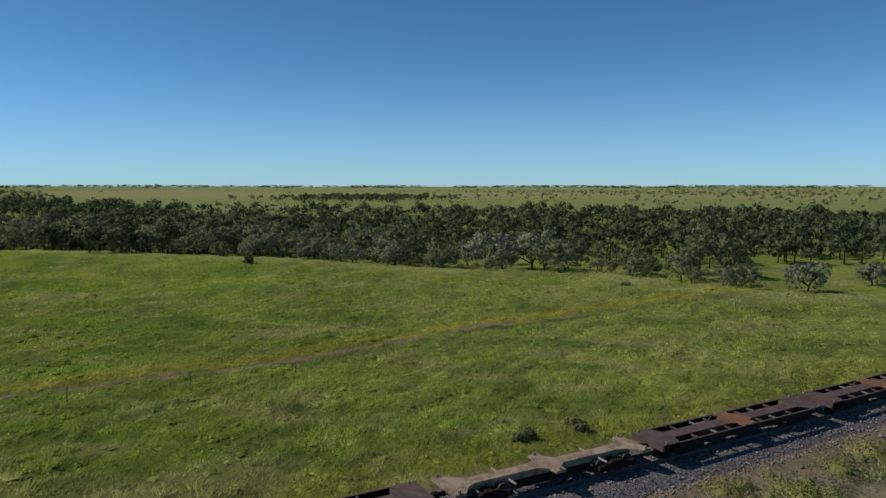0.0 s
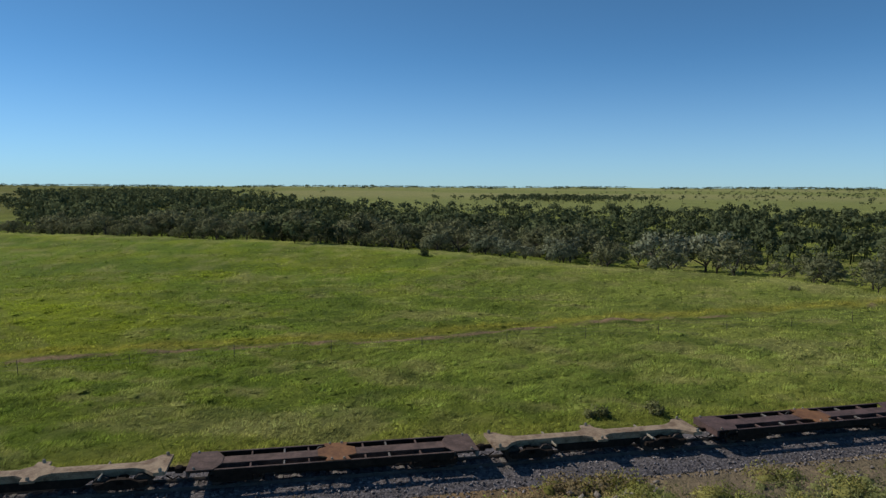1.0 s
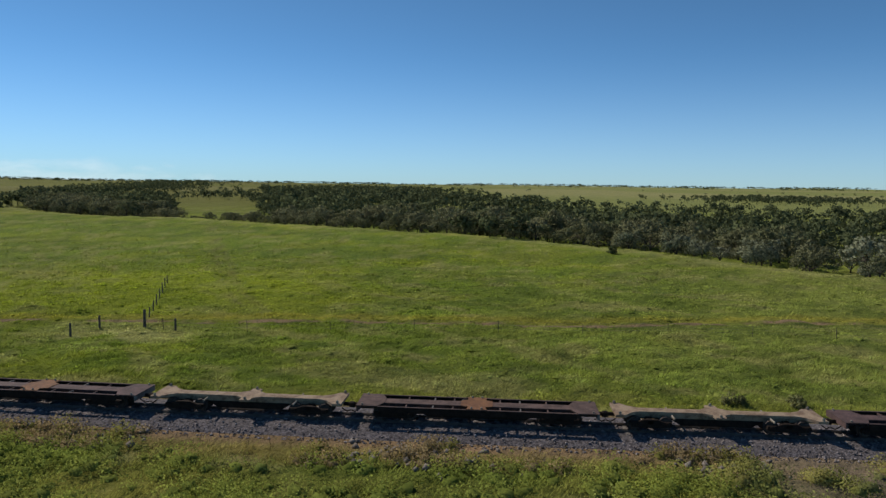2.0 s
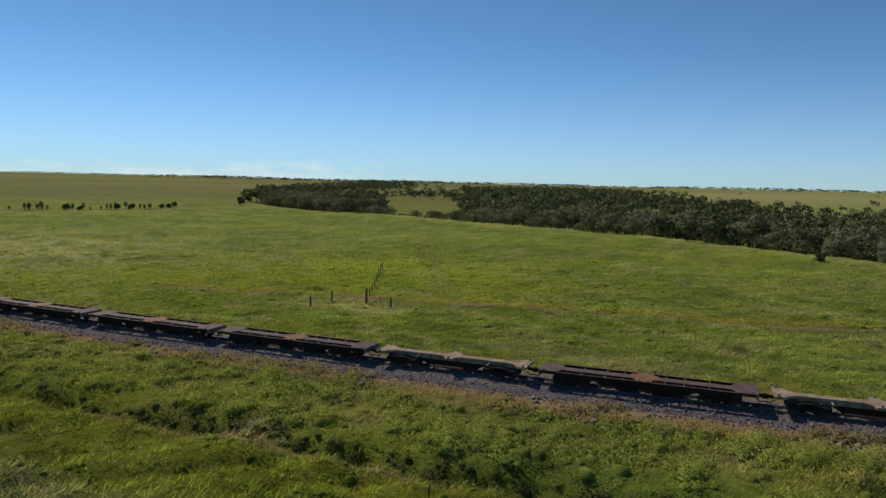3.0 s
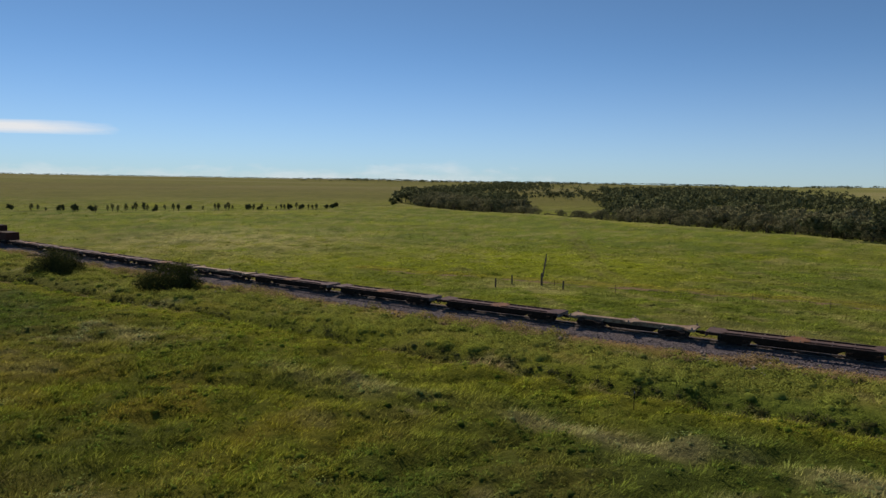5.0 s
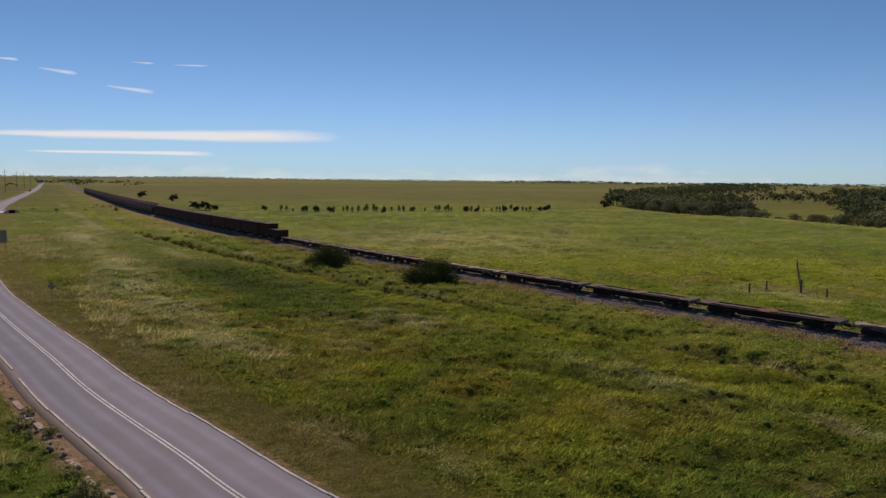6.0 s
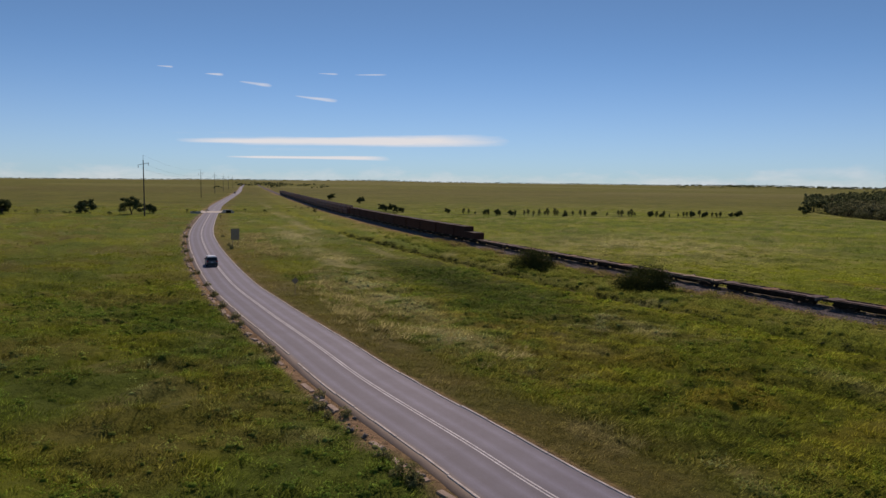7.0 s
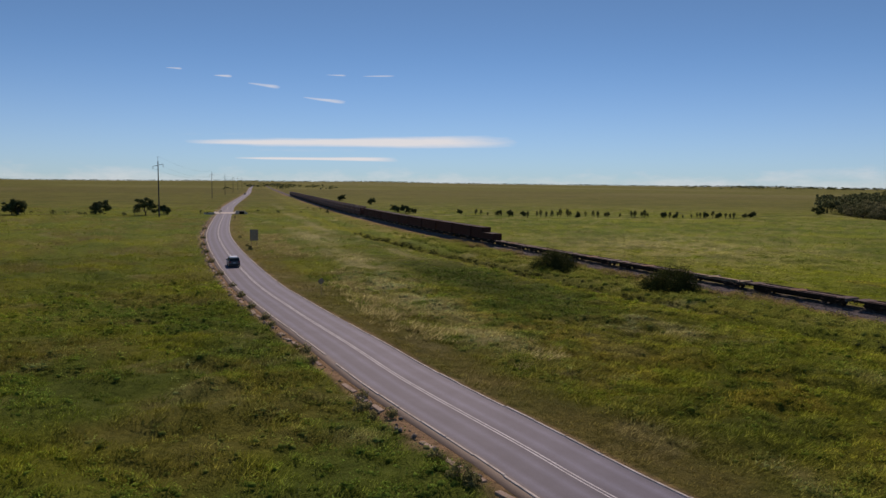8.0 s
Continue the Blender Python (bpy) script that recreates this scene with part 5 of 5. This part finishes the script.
def car(paint, label, roof_paint=None, name="car"):
    """A five-door wagon; it faces along +x."""
    ob = thing(name, label, "car")
    L = 2.28
    lower = [(-L, 0.42), (-L + 0.08, 0.30), (L - 0.15, 0.30), (L, 0.45), (L, 0.72), (L - 0.10, 0.88), (1.05, 1.02), (0.95, 1.05), (-L + 0.05, 1.05), (-L - 0.01, 0.95)]
    body = Shape().prism(lower, "y", -0.90, 0.90)
    for sy in (-1, 1):
        for wx in (-1.38, 1.38):
            arch = [(wx + 0.46 * math.cos(a), 0.35 + 0.46 * math.sin(a)) for a in np.linspace(0, math.pi, 11)]
            body.prism(arch, "y", sy * 0.86, sy * 0.925)
    part("body", body, paint, ob)
    top = Shape()
    vs = [(-2.22, -0.84, 1.05), (1.02, -0.84, 1.05), (1.02, 0.84, 1.05), (-2.22, 0.84, 1.05), (-1.80, -0.68, 1.60), (0.22, -0.66, 1.62), (0.22, 0.66, 1.62), (-1.80, 0.68, 1.60)]
    top.add(vs, [(0, 1, 5, 4), (1, 2, 6, 5), (2, 3, 7, 6), (3, 0, 4, 7), (4, 5, 6, 7), (3, 2, 1, 0)])
    part("cabin_glass", top, M_CARGLASS, ob)
    part("roof", Shape().box(-0.80, 0, 1.62, 2.20, 1.44, 0.17, 0.06), roof_paint or paint, ob)
    for sy in (-1, 1):
        part("roof_rail", Shape().tube([(-1.7, sy * 0.62, 1.70), (-1.5, sy * 0.62, 1.74), (-0.1, sy * 0.62, 1.74), (0.1, sy * 0.62, 1.70)], [0.02] * 4, 6), M_BLACK, ob)
        pil = Shape()
        for x0, x1 in ((-2.20, -1.80), (-0.95, -0.95), (1.0, 0.22)):
            pil.tube([(x0, sy * 0.85, 1.05), (x1, sy * 0.69, 1.62)], [0.05, 0.045], 6)
        part("pillars", pil, paint, ob)
        part("tail_light", Shape().box(-2.27, sy * 0.72, 0.92, 0.10, 0.32, 0.17, 0.03), M_TAIL, ob)
        part("headlight", Shape().box(2.22, sy * 0.66, 0.74, 0.14, 0.38, 0.14, 0.03), M_CARGLASS, ob)
        part("mirror", Shape().box(0.78, sy * 1.0, 1.10, 0.10, 0.20, 0.15, 0.04), paint, ob)
        for wx in (-1.38, 1.38):
            t = part("wheel", wheel_shape(), M_RUBBER, ob, m=pose(wx, sy * 0.80, 0.345))
            part("rim", lathe([(0.03, -0.02), (0.19, -0.03), (0.20, 0.0), (0.19, 0.03), (0.03, 0.02)], 14), M_ZINC, t, m=pose(0, sy * 0.10, 0))
    part("rear_bumper", Shape().box(-2.26, 0, 0.48, 0.20, 1.72, 0.30, 0.05), M_BLACK, ob)
    part("front_bumper", Shape().box(2.24, 0, 0.46, 0.18, 1.70, 0.26, 0.05), M_BLACK, ob)
    part("tailgate", Shape().box(-2.27, 0, 0.80, 0.07, 1.16, 0.36, 0.03), paint, ob)
    part("number_plate", Shape().box(-2.315, 0, 0.78, 0.02, 0.38, 0.12, 0.0), M_PAINT, ob)
    part("rear_wiper", Shape().tube([(-2.14, 0.0, 1.16), (-2.02, 0.35, 1.32)], [0.012, 0.010], 5), M_BLACK, ob)
    return ob


def on_road(x, y, off, back=False):
    s = float(ROAD.coords([x], [y])[0][0])
    xx, yy, a = (float(v) for v in ROAD.at(s, off))
    return pose(xx, yy, height(xx, yy) + 0.13, 0, 0, math.degrees(a) + (180 if back else 0))


# dark body colour holds the shade of the car's rear; the roof stays pale
suv = car(glossy("teal_car_paint", (0.085, 0.095, 0.105), 0.4, 0.1, 0.4), "station wagon on the road, body coloured dark as shaded, pale roof", M_SILVER)
suv.matrix_basis = on_road(-35.0, 119.0, -0.9)
M_DARKCAR = glossy("dark_car_paint", (0.03, 0.03, 0.035), 0.3, 0.3, 0.5)
other = car(M_DARKCAR, "distant dark car on the road")
other.matrix_basis = on_road(-224, 808, -1.4, True)


# ---------------------------------------------------------------- clouds
CLOUD_TONE, CLOUD_GLOW = (0.73, 0.90, 1.0), 1.0


def cloud_material(name, soft_x, soft_y, cover, size, strength, stretch=4.0, tone=None, glow=None, torn=1.0):
    m, nt, bsdf = material(name)
    nt.nodes.remove(bsdf)
    out = nt.nodes["Material Output"]
    sep = nt.nodes.new("ShaderNodeSeparateXYZ")
    a = nt.nodes.new("ShaderNodeAttribute")
    a.attribute_name = "pigment"
    nt.links.new(a.outputs["Color"], sep.inputs[0])
    mp = nt.nodes.new("ShaderNodeMapping")
    mp.inputs["Scale"].default_value = (1.0 / stretch, 1.0 / stretch, 1.0)
    nt.links.new(nt.nodes.new("ShaderNodeTexCoord").outputs["Object"], mp.inputs["Vector"])
    nz = node(nt, "ShaderNodeTexNoise", Scale=1.0 / size, Detail=6.0, Roughness=0.62)
    nt.links.new(mp.outputs["Vector"], nz.inputs["Vector"])

    def math_node(op, x, y):
        n = nt.nodes.new("ShaderNodeMath")
        n.operation = op
        n.use_clamp = op in ("SUBTRACT",)
        for i, v in enumerate((x, y)):
            if isinstance(v, (int, float)):
                n.inputs[i].default_value = v
            else:
                nt.links.new(v, n.inputs[i])
        return n.outputs[0]
    edge = sep.outputs["X"]
    dens = math_node("MULTIPLY", math_node("SUBTRACT", math_node("ADD", math_node("MULTIPLY", edge, 1.0), math_node("MULTIPLY", nz.outputs["Fac"], torn)), cover), strength)
    cl = nt.nodes.new("ShaderNodeClamp")
    nt.links.new(dens, cl.inputs["Value"])
    cl.inputs["Max"].default_value = 0.92
    em, tr, mix = nt.nodes.new("ShaderNodeEmission"), nt.nodes.new("ShaderNodeBsdfTransparent"), nt.nodes.new("ShaderNodeMixShader")
    em.inputs["Color"].default_value, em.inputs["Strength"].default_value = (*(tone or CLOUD_TONE), 1), glow or CLOUD_GLOW
    nt.links.new(cl.outputs[0], mix.inputs[0])
    nt.links.new(tr.outputs[0], mix.inputs[1])
    nt.links.new(em.outputs[0], mix.inputs[2])
    nt.links.new(mix.outputs[0], out.inputs["Surface"])
    return m


CLOUD_R = 4650.0


def cloud(name, az0, az1, el0, el1, mat, label, profile, tilt=0.0, r=CLOUD_R):
    """A far bank of cloud between two bearings and two heights above the horizon, in degrees."""
    n, k = 60, 9
    V, C = [], []
    for i in range(n + 1):
        u = i / n
        az = radians(az0 + (az1 - az0) * u)
        for j in range(k + 1):
            v = j / k
            el = el0 + (el1 - el0) * v + tilt * (u - 0.5)
            V.append((10 + r * math.sin(az), 10 + r * math.cos(az), 14.3 + r * math.tan(radians(el))))
            C.append((profile(u, v), 0, 0))
    i, j = np.meshgrid(np.arange(n), np.arange(k), indexing="ij")
    a, b, c, d = i * (k + 1) + j, i * (k + 1) + j + 1, (i + 1) * (k + 1) + j + 1, (i + 1) * (k + 1) + j
    me = raw_mesh(name, np.array(V), np.concatenate([np.stack([a, b, c], -1).reshape(-1, 3), np.stack([a, c, d], -1).reshape(-1, 3)]), np.array(C))
    me.materials.append(mat)
    ob = tagged(new(name, me), label, "cloud", kind="structure")
    ob.visible_shadow = False
    return ob


def lens_profile(u, v):
    w = 0.30 + 0.70 * u ** 1.3
    e = max(0.0, 1 - abs(2 * u - 1) ** 4)
    return e * max(0.0, 1 - (abs(2 * v - 1) / w) ** 2)


M_CLOUD = cloud_material("cloud_bank", 0.1, 0.3, 0.62, 70, 1.35, 9.0)
M_WISP = cloud_material("cloud_wisp", 0.1, 0.3, 0.88, 30, 0.85, 5.0)
# added glowing sheet, its colour painted as haze to tone the low sky
M_HAZE_GLOW = cloud_material("horizon_haze", 0.1, 0.3, 0.0, 900, 1.0, 3.0, (0.33, 0.45, 0.51), 1.0, 0.0)
M_HAZE = cloud_material("horizon_cloud", 0.1, 0.3, 0.80, 95, 1.25, 3.2)
cloud("cloud_bank", -20.6, 6.4, 2.5, 3.95, M_CLOUD, "long flat white streak of cloud", lens_profile, 0.45)
cloud("cloud_bank", -16.6, -3.6, 1.65, 2.15, M_CLOUD, "thin flat white streak of cloud low in the sky", lens_profile, 0.1)
for a0, a1, e0, e1, tl in ((-15.6, -12.8, 7.15, 7.7, -0.25), (-11.5, -7.7, 6.2, 6.75, -0.35), (-21.3, -20.0, 8.2, 8.45, 0), (-18.0, -16.4, 7.8, 8.15, 0), (-9.6, -7.7, 8.25, 8.5, 0), (-6.8, -3.8, 8.25, 8.55, 0.1)):
    cloud("cloud_wisp", a0, a1, e0, e1, M_WISP, "small torn white wisp of cloud", lens_profile, tl)
cloud("horizon_haze", -50, 140, -0.6, 11.0, M_HAZE_GLOW, "glowing pale blue sheet painted as haze over the whole horizon", lambda u, v: 0.80 * (1 - v) ** 2.0, 0.0, 4800.0)
cloud("horizon_cloud", -46, 46, -0.6, 1.7, M_HAZE, "low white cloud and haze along the horizon",
      lambda u, v: max(0.0, (1 - v) ** 0.7) * min(1.0, 6 * u, 6 * (1 - u)) * 0.66, 0.0, 4720.0)
cloud("horizon_cloud", 17, 42, -0.2, 2.1, M_HAZE, "faint pale cloud low over the plain",
      lambda u, v: max(0.0, 1 - abs(2 * v - 1) ** 1.5) * min(1.0, 3 * u, 3 * (1 - u)) * 0.42)


# ---------------------------------------------------------------- grass and weeds
def sector(r0, r1, count, a0=-44.0, a1=126.0):
    """Places spread evenly over a part of the plain round the line and the road."""
    a = np.radians(rng.uniform(a0, a1, count))
    r = np.sqrt(rng.uniform(r0 * r0, r1 * r1, count))
    return 25 + r * np.sin(a), 15 + r * np.cos(a)


def grassy(x, y, bare_limit=0.35):
    """Which of the places may carry grass."""
    _, rm = ROAD.coords(x, y)
    _, tm = TRACK.coords(x, y)
    _, km = CATTLE.coords(x, y)
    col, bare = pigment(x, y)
    keep = (np.abs(km) > 0.75) & ((rm > 3.35) | (rm < -4.05)) & ((tm < -3.3) | (tm > 2.9)) & (rng.random(len(x)) > bare * 1.15)
    return keep, col, rm, tm


def tufts(name, x, y, col, tall, wide, blades, spread, label, mat=M_GRASS, droop=0.6):
    """Grass tufts: every blade a narrow pointed leaf that leans out from its tuft."""
    n = len(x)
    z = shape(x, y)
    a = rng.uniform(0, 2 * math.pi, (n, blades))
    r = spread[:, None] * np.sqrt(rng.random((n, blades)))
    bx, by = x[:, None] + r * np.cos(a), y[:, None] + r * np.sin(a)
    hgt = tall[:, None] * rng.uniform(0.55, 1.15, (n, blades))
    out = hgt * droop * rng.uniform(0.2, 1.5, (n, blades))
    blow = hgt * rng.uniform(0.2, 1.2, (n, blades))
    tx, ty = bx + out * np.cos(a) + 0.72 * blow, by + out * np.sin(a) - 0.69 * blow
    f = rng.uniform(0, math.pi, (n, blades))
    w = wide[:, None] * rng.uniform(0.6, 1.3, (n, blades))
    ux, uy = np.cos(f) * w / 2, np.sin(f) * w / 2
    zb = np.repeat((z - 0.05)[:, None], blades, 1)
    V = np.stack([np.stack([bx - ux, by - uy, zb], -1), np.stack([bx + ux, by + uy, zb], -1), np.stack([tx, ty, zb + 0.05 + 0.8 * hgt], -1)], 2).reshape(-1, 3)
    streak = 0.6 * vnoise(0.5 * x - 0.29 * y, 0.5 * x + 0.86 * y, 1.4, 3) + 0.4 * vnoise(x, y, 3.8, 2)
    tone = col[:, None, :] * 1.30 * (rng.uniform(0.90, 1.10, (n, 1, 1)) * (0.64 + 0.72 * streak)[:, None, None])
    C = np.repeat(np.repeat(tone, blades, 1).reshape(-1, 3), 3, 0)
    slope = np.stack([z - shape(x + 0.4, y), z - shape(x, y + 0.4)], -1) / 0.4 * 1.3
    N = np.stack([np.cos(a) * 0.12, np.sin(a) * 0.12, np.ones(a.shape)], -1) + rng.normal(0, 0.05, (n, blades, 3))
    N[..., :2] += slope[:, None, :]
    N = np.repeat(N.reshape(-1, 3), 3, 0)
    me = raw_mesh(name, V, np.arange(len(V)).reshape(-1, 3), np.clip(C, 0, 0.8), N)
    me.materials.append(mat)
    return tagged(new(name, me), label, "grass", kind="stuff")


def lawn(name, r0, r1, count, blades, tall, wide, spread, label, lump=1.0):
    x, y = sector(r0, r1, count, -84.0, 126.0)
    keep, col, rm, tm = grassy(x, y)
    x, y, col, rm, tm = x[keep], y[keep], col[keep], rm[keep], tm[keep]
    clump = 0.6 * vnoise(0.43 * x - 0.25 * y, 0.5 * x + 0.86 * y, 1.5 * lump, 1) + 0.4 * vnoise(x, y, 3.3 * lump, 4)
    m = rng.random(len(x)) < 0.62 + 0.6 * step(0.30, 0.55, clump)
    x, y, col, rm, tm, clump = x[m], y[m], col[m], rm[m], tm[m], clump[m]
    size = (0.60 + 0.85 * step(0.34, 0.72, clump)) * rng.uniform(0.8, 1.2, len(x))
    size *= np.where(np.abs(tm + 19.8) < 1.8, 0.55, 1.0)
    size *= np.where((tm < -4) & (tm > -15), 0.95, 1.0) * np.where((rm > 0) & (rm < 8), 0.6, 1.0) * np.where((tm > 0), 0.72, 1.15)
    return tufts(name, x, y, col, tall * size, np.full(len(x), wide), blades, spread * size, label)


lawn("near_grass", 3, 84, 72000, 8, 0.26, 0.055, 0.46, "long green and straw-coloured grass with seed heads")
lawn("middle_grass", 84, 150, 48000, 6, 0.27, 0.09, 0.75, "rank green meadow grass in uneven tufts", 1.4)
lawn("far_grass", 150, 420, 28000, 5, 0.30, 0.22, 1.3, "distant tufted green grassland", 2.6)


def weeds(name, x, y, col, size, count, leaf, label, dome=0.75, flat=0.78, heart_size=(0.22, 0.58)):
    """Leafy weeds: low mounds of many small leaves."""
    n = len(x)
    z = shape(x, y)
    d = rng.normal(0, 1, (n, count, 3))
    d[..., 2] = np.abs(d[..., 2])
    d /= np.linalg.norm(d, axis=2)[..., None]
    p = d * size[:, None, None] * rng.uniform(0.5, 1.08, (n, count, 1)) * np.array([1.1, 1.1, flat]) + np.stack([x, y, z], 1)[:, None, :]
    u, w = rng.normal(0, 1, (n, count, 3)), rng.normal(0, 1, (n, count, 3))
    u /= np.linalg.norm(u, axis=2)[..., None]
    w = np.cross(u, w)
    w /= np.linalg.norm(w, axis=2)[..., None] + 1e-9
    s = leaf * (0.5 + 0.5 * size[:, None, None]) * rng.uniform(0.6, 1.4, (n, count, 1))
    V = np.stack([p + u * s, p - u * s * 0.7 + w * s * 0.6, p - u * s * 0.7 - w * s * 0.6], 2).reshape(-1, 3)
    F = np.arange(len(V)).reshape(-1, 3)
    # the close heart of each mound, under its leaves
    ring = [(math.cos(k * math.pi / 3) * q, math.sin(k * math.pi / 3) * q, h) for q, h in ((1.0, -0.1), (0.72, 0.62)) for k in range(6)] + [(0.0, 0.0, 0.92)]
    heart = np.array(ring)[None] * rng.uniform(*heart_size, (n, 13, 1)) * size[:, None, None] * np.array([1.1, 1.1, 0.92 * flat])
    HV = heart + np.stack([x, y, z], 1)[:, None, :]
    HN = heart / (np.linalg.norm(heart, axis=2)[..., None] + 1e-9) * dome + np.array([0, 0, 1.3 - dome])
    k6 = np.arange(6)
    k7 = (k6 + 1) % 6
    HF = np.concatenate([np.stack([k6, k7, k7 + 6], -1), np.stack([k6, k7 + 6, k6 + 6], -1), np.stack([k6 + 6, k7 + 6, np.full(6, 12)], -1)])
    HF = HF[None] + 13 * np.arange(n)[:, None, None] + len(V)
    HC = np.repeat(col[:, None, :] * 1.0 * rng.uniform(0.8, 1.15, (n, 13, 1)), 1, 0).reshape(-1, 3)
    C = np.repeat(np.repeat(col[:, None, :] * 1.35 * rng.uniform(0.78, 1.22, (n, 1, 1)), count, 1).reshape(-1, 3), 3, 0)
    N = np.repeat((dome * d + np.array([0, 0, 1.3 - dome]) + rng.normal(0, 0.06, d.shape)).reshape(-1, 3), 3, 0)
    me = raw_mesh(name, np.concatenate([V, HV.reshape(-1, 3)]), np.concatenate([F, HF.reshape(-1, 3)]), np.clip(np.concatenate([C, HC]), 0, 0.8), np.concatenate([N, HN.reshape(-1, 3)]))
    me.polygons.foreach_set("use_smooth", [True] * len(me.polygons))
    me.materials.append(M_WEED)
    return tagged(new(name, me), label, "weeds", kind="stuff")


# leafy weeds on the slope between the ballast and the drain
q, o = rng.uniform(S0 + 70, S0 + 330, 3900), rng.uniform(-14.8, -5.2, 3900)
x, y, _ = TRACK.at(q, o)
thick = fbm(x, y, 3.4, 1)
m = rng.random(len(x)) < step(0.36, 0.60, thick) * step(330, 250, q - S0) + 0.1
x, y = x[m], y[m]
col, _ = pigment(x, y)
col = col * np.array((0.42, 0.45, 0.42)) + np.array((0.175, 0.218, 0.050)) * 0.60
weeds("slope_weeds", x, y, col, rng.uniform(0.40, 1.15, len(x)), 96, 0.068, "low leafy yellow-green weeds on the railway slope", 0.80, 0.85)
# the dark fringe along the drain
q = rng.uniform(S0 + 70, S0 + 340, 1050)
o = -15.9 - np.maximum(0, q - S0 - 200) * 0.03 + rng.normal(0, 0.40, len(q))
x, y, _ = TRACK.at(q, o)
m = rng.random(len(x)) < step(0.30, 0.50, fbm(x, y, 7, 4)) + 0.3
x, y = x[m], y[m]
weeds("drain_weeds", x, y, np.tile((0.080, 0.096, 0.034), (len(x), 1)) * rng.uniform(0.6, 1.3, (len(x), 1)), rng.uniform(0.25, 0.66, len(x)) + 0.22 * step(80, 120, y), 56, 0.075, "dark leafy weeds lining the shallow drain", 0.85)
# brown-topped clumps at the foot of the ballast
q, o = rng.uniform(S0 + 75, S0 + 300, 1500), rng.uniform(-6.4, -2.9, 1500)
x, y, _ = TRACK.at(q, o)
m = rng.random(len(x)) < step(0.40, 0.58, fbm(x, y, 5, 3)) * (1 - 0.9 * step(0.3, 0.6, blob(x, y, 84, 4, 7, 22, 32)))
x, y = x[m], y[m]
col = np.where(rng.random((len(x), 1)) < 0.6, np.array((0.25, 0.20, 0.11)), np.array((0.20, 0.20, 0.06)))
weeds("foot_grass", x, y, col * 0.9, rng.uniform(0.4, 1.0, len(x)), 110, 0.085, "brown-topped tall grass clumps at the foot of the ballast", 0.85, 0.9)
# round clumps on the bare spoil
q, o = rng.uniform(S0 + 92, S0 + 136, 46), rng.uniform(-11, -3.9, 46)
x, y, _ = TRACK.at(q, o)
col = np.where(rng.random((46, 1)) < 0.5, np.array((0.27, 0.26, 0.085)), np.array((0.22, 0.235, 0.07)))
weeds("spoil_clumps", x, y, col, rng.uniform(0.6, 1.35, 46), 620, 0.055, "round yellow-green grass clumps on bare spoil", 1.05)
# scattered weeds in the verges and in the paddock beside the road
x, y = sector(3, 105, 29000, -84.0, 110.0)
keep, col, rm, tm = grassy(x, y)
thick = fbm(x, y, 8, 0)
m = keep & (tm < -17.5) & ((rm < 0) | (rm > 8.5)) & (rng.random(len(x)) < 0.15 + 0.75 * step(0.40, 0.58, thick))
x, y, col = x[m], y[m], col[m]
weeds("paddock_weeds", x, y, col * np.array((0.80, 0.98, 1.0)) * rng.uniform(0.52, 1.20, (len(x), 1)), 0.22 + 0.55 * rng.random(len(x)) ** 1.6, 26, 0.085, "scattered leafy green weeds in the rough pasture", 0.85, 0.70, (0.18, 0.46))
# fuller grass clumps on both sides of the line
for name, r0, r1, count, side in (("pasture_clumps", 3, 62, 5200, -1), ("meadow_clumps", 28, 85, 5600, 1)):
    x, y = sector(r0, r1, count, -84.0, 126.0)
    keep, col, rm, tm = grassy(x, y)
    m = keep & ((tm < -17.5) if side < 0 else (tm > 4.5)) & ((rm < -5) | (rm > 8)) & (rng.random(len(x)) < 0.25 + 0.75 * step(0.40, 0.56, fbm(x, y, 5.5, 3)))
    x, y, col = x[m], y[m], col[m]
    tufts(name, x, y, col * np.array((0.92, 1.0, 1.0)) * rng.uniform(0.60, 1.12, (len(x), 1)), rng.uniform(0.28, 0.50, len(x)), np.full(len(x), 0.06), 22, rng.uniform(0.25, 0.60, len(x)), "full tussocky grass clumps standing above the sward", droop=0.9)
# tussocks of the meadow beyond the line: low mounds that lie with the wind
x, y = sector(30, 190, 17000, 5.0, 126.0)
keep, col, rm, tm = grassy(x, y)
thick = fbm(x, y, 9, 2)
near_by = 1 - 0.8 * step(90, 185, np.hypot(x - 25, y - 15))
m = keep & (tm > 3.5) & (CREEK.coords(x, y)[1] < 2) & (rng.random(len(x)) < (0.30 + 0.7 * step(0.36, 0.60, thick)) * near_by)
x, y, col = x[m], y[m], col[m]
weeds("meadow_tussocks", x, y, col * 1.0 * rng.uniform(0.80, 1.22, (len(x), 1)), rng.uniform(0.30, 0.95, len(x)), 12, 0.10, "uneven tussocks of rank green meadow grass", 0.5, 0.42)
# pale seeding grass in a drift beside the road
drift = Line([(9, 57), (2.5, 64), (-4.5, 76), (-8.7, 88), (-17, 110), (-27, 134), (-37.5, 158), (-46, 190)], 6)
q, o = rng.uniform(0, drift.s[-1], 1500), rng.normal(0, 1.9, 1500)
x, y, _ = drift.at(q, o)
m = rng.random(len(x)) < step(0.40, 0.58, fbm(x, y, 6.5, 1))
x, y = x[m], y[m]
straw = np.array((0.40, 0.38, 0.19)) * rng.uniform(0.7, 1.15, (len(x), 1))
tufts("seed_grass", x, y, straw, rng.uniform(0.4, 0.75, len(x)), np.full(len(x), 0.07), 26, rng.uniform(0.4, 0.8, len(x)), "pale straw-coloured seeding grass in a drift", droop=0.8)
